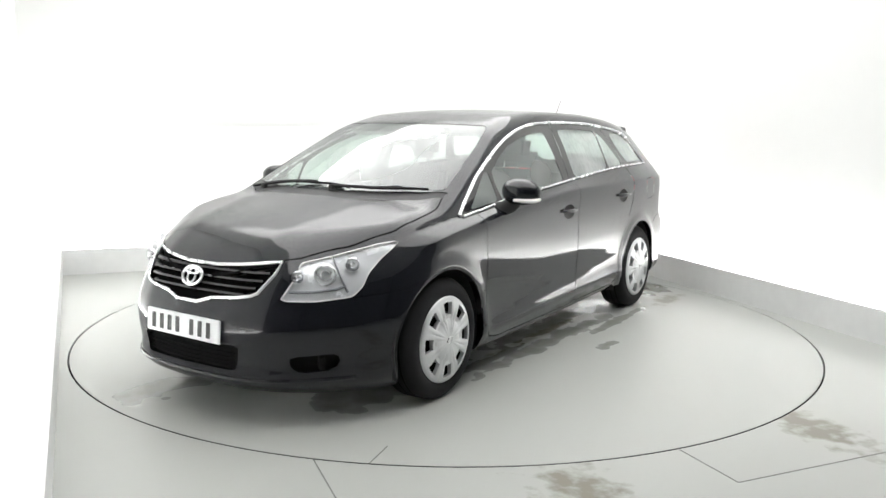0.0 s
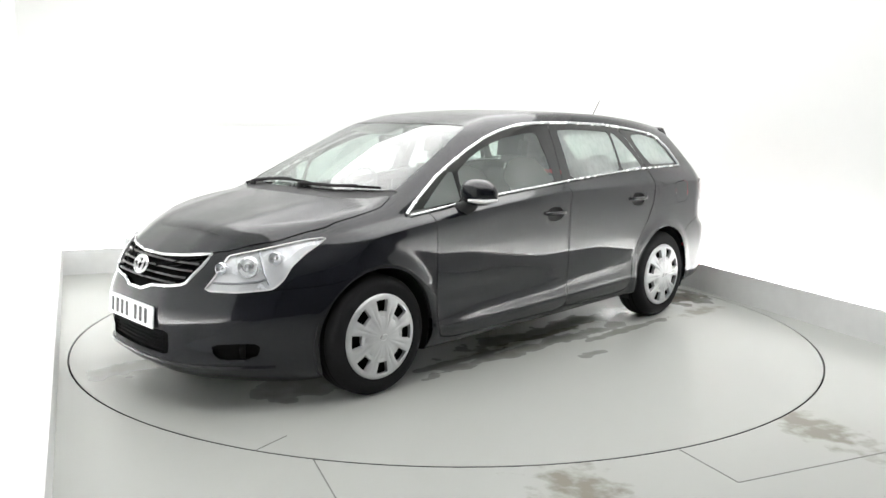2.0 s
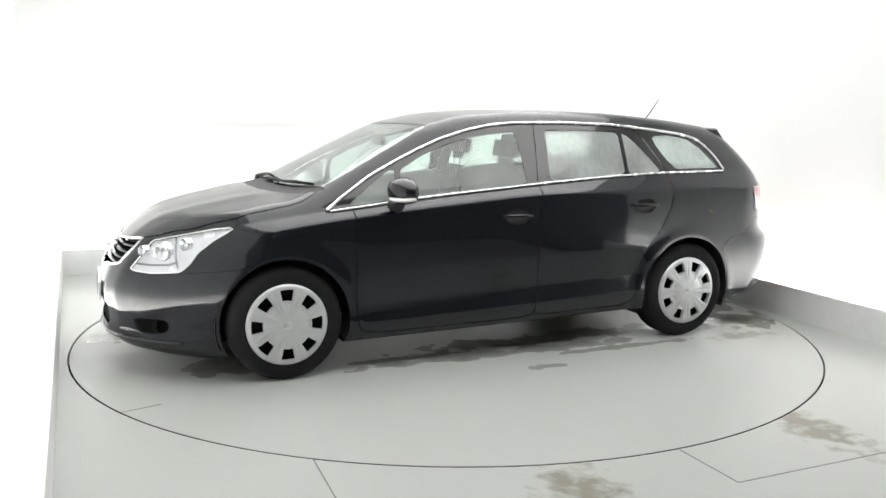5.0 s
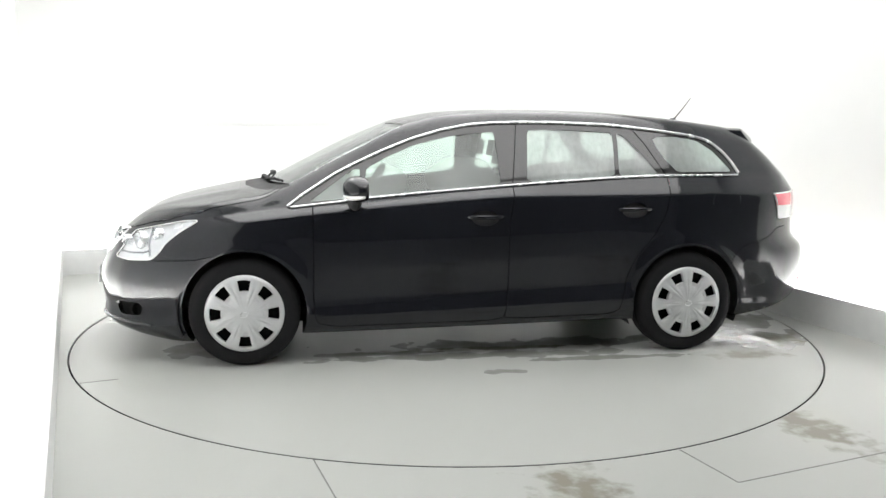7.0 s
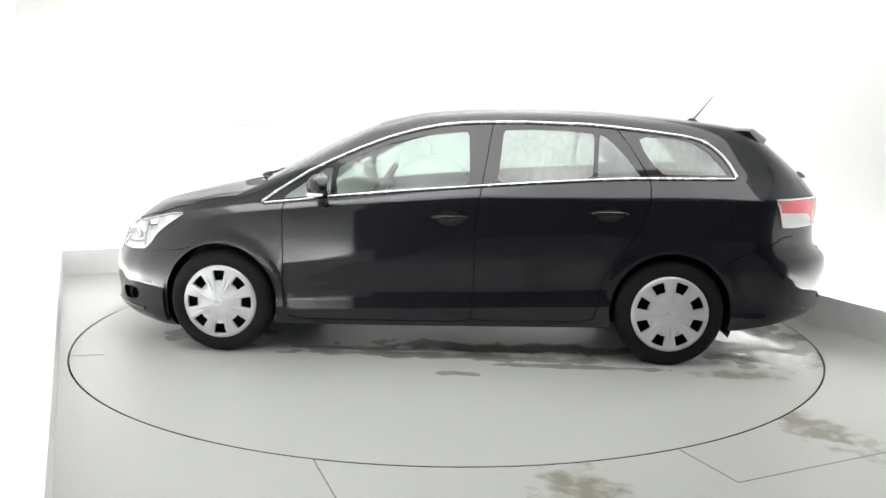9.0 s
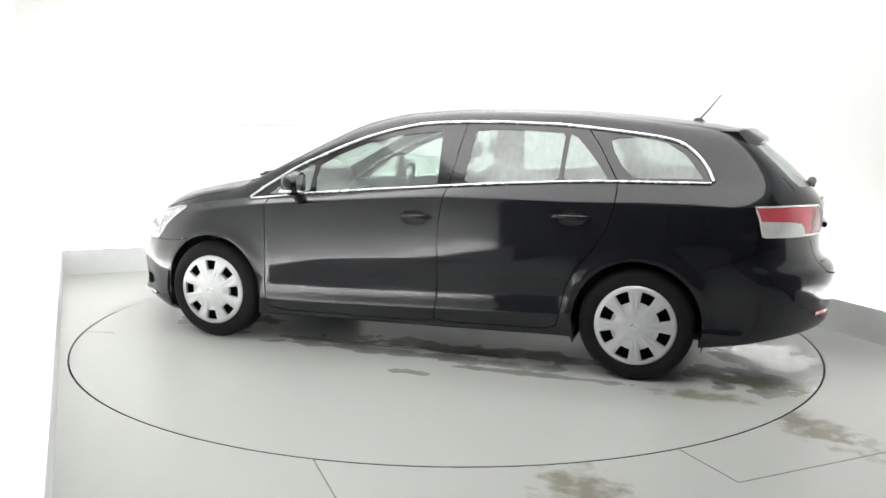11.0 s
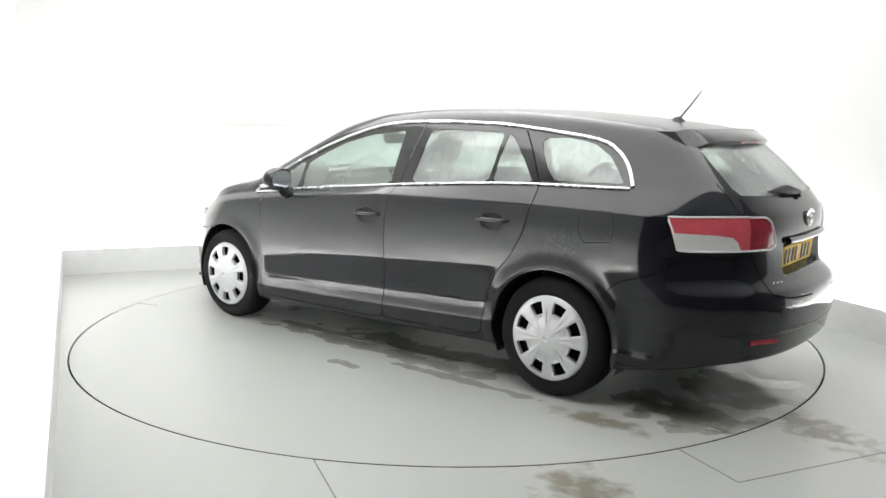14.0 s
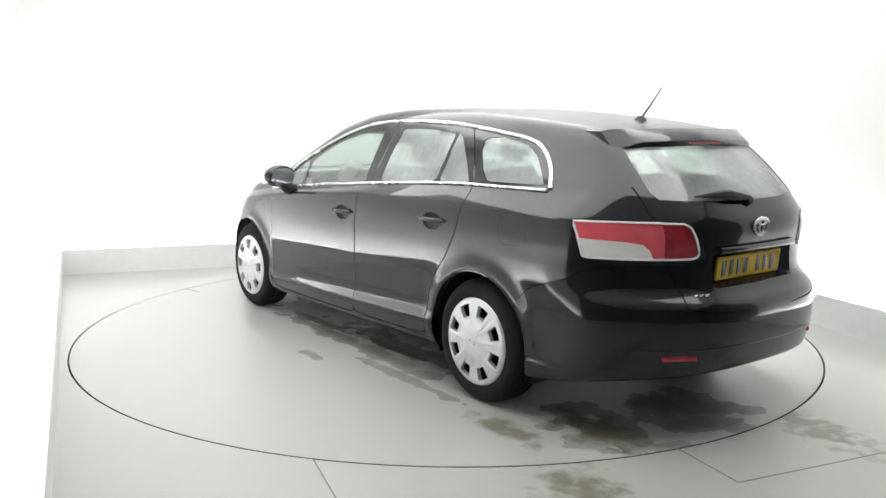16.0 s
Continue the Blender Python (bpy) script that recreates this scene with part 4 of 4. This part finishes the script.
def wipers():
    for pivot, mid, tip, end in (((-1.20, .52), (-1.19, .30), (-1.20, -.10), .62), ((-1.235, -.05), (-1.20, -.33), (-1.10, -.62), -.05)):
        arm = on_top(resample([pivot, mid, ((mid[0] + tip[0]) / 2, (mid[1] + tip[1]) / 2)], .05))
        arm[:, 2] += .022
        w = part("wiper", tube(bmesh.new(), arm, .009, 6), TRIM, CAR, "black windscreen wiper", True)
        blade = on_top(resample([(pivot[0] + .01, end), (mid[0] + .015, mid[1]), tip], .04))
        blade[:, 2] += .012
        part("blade", tube(bmesh.new(), blade, .008, 6), RUBBER, w, "rubber wiper blade", True)
        c = on_top([pivot])[0]
        bm = bmesh.new()
        bmesh.ops.create_cone(bm, cap_ends=True, segments=16, radius1=.022, radius2=.015, depth=.03, matrix=Matrix.Translation(c + np.array((0, 0, .012))))
        part("pivot", bm, TRIM, w, "", True)
    p = on_rear(resample([(-.02, 1.078), (-.20, 1.098), (-.37, 1.094)], .04))
    p[:, 0] += .022
    w = part("rear_wiper", tube(bmesh.new(), p, [.026 - .018 * abs(2 * k / (len(p) - 1) - .75) for k in range(len(p))], 8), TRIM, BODY_PARTS["tailgate"], "black rear wiper", True)
    c = on_rear([(-.02, 1.066)])[0]
    bm = bmesh.new()
    bmesh.ops.create_cone(bm, cap_ends=True, segments=16, radius1=.026, radius2=.018, depth=.03, matrix=Matrix.Translation(c + np.array((.01, 0, 0))) @ pose(0, 0, 0, 0, 75))
    part("pivot", bm, TRIM, w, "", True)


def spoiler():
    bm = bmesh.new()
    prev = None
    for y in np.linspace(-.55, .55, 33):
        tip = 2.04 - .28 * y * y - .5 * max(0, abs(y) - .44) ** 1.3
        z = float(on_top([(tip - .20, y)])[0][2])
        zt = min(z - .03, 1.352 - .03 * abs(y)) - .30 * max(0, abs(y) - .43)
        ring = [bm.verts.new(v) for v in ((tip - .20, y, z - .004), (tip - .08, y, z - .006), (tip - .01, y, zt), (tip, y, zt - .010), (tip - .014, y, zt - .038), (tip - .08, y, zt - .046), (tip - .20, y, z - .07))]
        if prev:
            for k in range(len(ring)):
                bm.faces.new((prev[k], prev[(k + 1) % 7], ring[(k + 1) % 7], ring[k]))
        else:
            bm.faces.new(ring)
        prev = ring
    bm.faces.new(prev[::-1])
    bmesh.ops.recalc_face_normals(bm, faces=bm.faces)
    sp = part("spoiler", bm, PAINT, BODY_PARTS["tailgate"], "roof spoiler over the rear window", True)
    part("high_brake_lamp", box(bmesh.new(), 2.012, 2.034, -.13, .13, 1.318, 1.330, .003), DARKRED, sp, "dark red brake lamp")


def tail_details():
    gate = BODY_PARTS["tailgate"]
    ys = np.linspace(-.30, .30, 13)
    p = on_rear(np.stack([ys, 0 * ys + .856], -1))
    p[:, 0] += .012
    part("plate_garnish", tube(bmesh.new(), p, .017, 10), GLOSSBLACK, gate, "gloss black strip above the plate", True)
    for k in range(3):
        q = on_rear([(-.44 + k * .03, .665)])[0]
        part("script_bar", box(bmesh.new(), q[0] - .002, q[0] + .003, q[1] - .012, q[1] + .012, .661, .671), CHROME, gate, "small chrome badge")
    for s in (1, -1):
        p = on_rear([(-.605, .395), (-.56, .397), (-.51, .397), (-.465, .394)])
        p = (p + normals_at(p) * .002) * (1, s, 1)
        part("rear_reflector", tube(bmesh.new(), p, .012, 8, .5), DARKRED, BODY_PARTS["rear_bumper"], "red bumper reflector", True)
        outer = edge_line([(2.235, .985), (2.12, .987), (1.950, .985), (1.975, .930), (1.998, .828), (2.10, .826), (2.235, .826)], .02, .005)
        inner = edge_line([(-.56, .826), (-.43, .826), (-.409, .836), (LAMP_INNER_EDGE, .852), (-.424, .91), (-.446, .958), (-.462, .974), (-.485, .981), (-.56, .983)], .015, .005, on_rear)
        run = np.r_[outer, inner]
        part("lamp_rim", tube(bmesh.new(), np.r_[run, run[:1]] * (1, s, 1), .0055, 6), WHITELENS, BODY, "pale lamp rim", True)
    ys = np.linspace(-.72, .72, 33)
    p = on_rear(np.stack([ys, .432 + 0 * ys], -1))
    part("bumper_crease", tube(bmesh.new(), p - normals_at(p) * .003, .006, 6), PAINT, BODY_PARTS["rear_bumper"], "", True)


def head_details():
    for side, s in enumerate((1, -1)):
        lamp = BODY_PARTS["headlamp", side]
        for c, r, mat, name in (((-1.918, -.612, .705), .052, CHROME, "projector"), ((-2.015, -.53, .700), .030, REFLECTOR, "side_light"), ((-1.81, -.685, .748), .034, REFLECTOR, "indicator")):
            bm = lathe(bmesh.new(), [(r, .03), (r, .0), (r * .93, -.006), (r * .86, .0), (r * .80, .02), (r * .5, .008), (r * .1, .002)], 28)
            bmesh.ops.transform(bm, matrix=Matrix.Translation((c[0], c[1], c[2])) @ pose(0, 0, 0, 0, 0, -52) @ pose(0, -.012, 0), verts=bm.verts)
            ring = part(name, bm if s > 0 else mirrored(bm), mat, lamp, "round chrome lamp" if name == "projector" else "", True)
            bm = bmesh.new()
            bmesh.ops.create_uvsphere(bm, u_segments=18, v_segments=10, radius=r * .62, matrix=Matrix.Translation((c[0] + .015, c[1] + .012, c[2])))
            part("bulb", bm if s > 0 else mirrored(bm), LENSGLASS if name == "projector" else REFLECTOR, ring, "", True)
        bar = on_side([(-1.862, .625), (-1.868, .68), (-1.862, .74), (-1.85, .79)])
        bar = (bar - normals_at(bar) * .005) * (1, s, 1)
        part("divider", tube(bmesh.new(), bar, .005, 6), LENSGLASS, lamp, "grey divider", True)
        bar = on_side([(-2.055, .632), (-1.98, .632), (-1.90, .640), (-1.86, .655)])
        bar = (bar - normals_at(bar) * .005) * (1, s, 1)
        part("lower_bar", tube(bmesh.new(), bar, .006, 6), LENSGLASS, lamp, "grey lower trim bar", True)
        rim = edge_line(rounded(HEADLAMP, 1, .1), .02, .001)
        rim = rim * (1, s, 1)
        part("lamp_rim", tube(bmesh.new(), np.r_[rim, rim[:1]], .004, 5), WHITELENS, lamp, "pale lens rim", True)


def seat(y, name):
    s = part(name, box(bmesh.new(), -.45, .08, y - .25, y + .25, .42, .60, .05), CLOTH, CAR, "dark grey cloth front seat", True)
    part("backrest", box(bmesh.new(), -.07, .07, -.235, .235, 0, .60, .055, pose(.07, y, .52, 0, 16)), CLOTH, s, "", True)
    part("headrest", box(bmesh.new(), -.05, .05, -.135, .135, 0, .19, .045, pose(.245, y, 1.145, 0, 10)), CLOTH, s, "", True)
    for d in (-.05, .05):
        part("post", tube(bmesh.new(), [(.225, y + d, 1.06), (.255, y + d, 1.18)], .006, 6), CHROME, s)
    return s


def interior():
    for y in (-.37, .37):
        seat(y, "seat")
    bench = part("rear_bench", box(bmesh.new(), .52, .98, -.62, .62, .40, .58, .05), CLOTH, CAR, "dark grey cloth rear bench", True)
    part("backrest", box(bmesh.new(), -.07, .07, -.63, .63, 0, .52, .05, pose(.98, 0, .52, 0, 18)), CLOTH, bench, "", True)
    for y in (-.42, 0, .42):
        part("headrest", box(bmesh.new(), -.04, .04, -.12, .12, 0, .13, .035, pose(1.16, y, 1.05, 0, 12)), CLOTH, bench, "", True)
    part("dashboard", box(bmesh.new(), -1.12, -.62, -.68, .68, .62, .935, .07), DASH, CAR, "dark grey dashboard", True)
    part("instrument_hood", box(bmesh.new(), -.80, -.58, .20, .56, .90, .985, .035), DASH, CAR, "", True)
    m = pose(-.50, .37, .93, 0, -62)
    pts = [(.185 * math.cos(2 * math.pi * k / 32), .185 * math.sin(2 * math.pi * k / 32), 0) for k in range(33)]
    bm = tube(bmesh.new(), pts, .015, 8)
    bmesh.ops.transform(bm, matrix=m, verts=bm.verts)
    sw = part("steering_wheel", bm, DASH, CAR, "black three-spoke steering wheel", True)
    part("hub", box(bmesh.new(), -.06, .06, -.07, .07, -.03, .02, .02, m), DASH, sw, "", True)
    for a in (0, 120, 240):
        part("spoke", box(bmesh.new(), .04, .18, -.018, .018, -.01, .006, .004, m @ pose(0, 0, 0, 0, 0, a + 180)), DASH, sw)
    part("cabin_floor", box(bmesh.new(), -1.2, 1.9, -.74, .74, .27, .31), DARK, CAR, "dark cabin floor")
    part("load_cover", box(bmesh.new(), 1.20, 2.10, -.62, .62, .90, .92, .008), CLOTH, CAR, "black roll-out load cover")
    bm = box(bmesh.new(), -.013, .013, -.12, .12, -.035, .035, .012, pose(-.50, 0, 1.285, 0, -15))
    part("interior_mirror", bm, TRIM, CAR, "black interior mirror", True)
    for y in (-.35, .35):
        part("sun_visor", box(bmesh.new(), -.07, .07, -.17, .17, -.01, .01, .008, pose(-.30, y, 1.345, 0, -14)), HEADLINER, CAR, "folded grey sun visor", True)


def aerial():
    base = on_top([(1.625, 0)])[0]
    bm = bmesh.new()
    bmesh.ops.create_cone(bm, cap_ends=True, segments=14, radius1=.030, radius2=.010, depth=.024, matrix=Matrix.Translation(base + np.array((0, 0, .010))) @ Matrix.Diagonal((1.5, .8, 1, 1)))
    a = part("aerial", bm, TRIM, CAR, "short black roof aerial", True)
    part("rod", tube(bmesh.new(), [base + np.array((.01, 0, .015)), base + np.array((.068, 0, .085)), base + np.array((.128, 0, .165))], [.0055, .004, .0025], 6), TRIM, a)


def sills_and_underside():
    part("underside", box(bmesh.new(), -1.9, 1.7, -.62, .62, .19, .27, .03), DARK, BODY, "dark underbody")


LENSGLASS = material("lamp_glass", (.36, .37, .39), .10, .4, coat=1.0)
chrome_trim()
grille()
p0 = on_front([(0, .655)])[0]
emblem(p0 + np.array((-.012, 0, .018)), -90, -22, BODY_PARTS["front_bumper"], .066)
p0 = on_rear([(0, .950)])[0]
emblem(p0 + np.array((.008, 0, 0)), 90, 2, BODY_PARTS["tailgate"], .058)
p0 = on_front([(0, .442)])[0]
number_plate(p0 + np.array((.004, 0, 0)), -90, -4, PLATEWHITE, BODY_PARTS["front_bumper"], "front_number_plate", "white plate with dark bars")
p0 = on_rear([(0, .763)])[0]
number_plate(p0 + np.array((.010, 0, 0)), 90, 4, PLATEYELLOW, BODY_PARTS["tailgate"], "rear_number_plate", "yellow plate with dark bars")
for hub in HUBS:
    wheelhouse(*hub)
    for s in (-1, 1):
        wheel(*hub, s, "wheel")
arch_lip()
handles()
mirror_unit()
wipers()
spoiler()
tail_details()
head_details()
interior()
aerial()
sills_and_underside()


# ---- what moves: the turntable and the car on it ----
def turn(t):
    """Degrees of the turntable: it starts up over the first second, then keeps 6.892 degrees a second."""
    return 56.5 if t == 0 else 54.25 if t == .5 else 51.1 if t == 1 else 47.74 - 6.892 * (t - 1.5)


def motions():
    times = [0, .5, 1, 1.5, 2, 3, 4, 5, 6, 7, 8, 9, 10, 11, 12, 13, 14, 15, 16]
    walk(TABLE, [(t, pose(0, 0, 0, 0, 0, turn(t))) for t in times])
    walk(CAR, [(t, pose(0, 0, .002, 0, 0, turn(t)) @ pose(0, .015, 0)) for t in times])


motions()
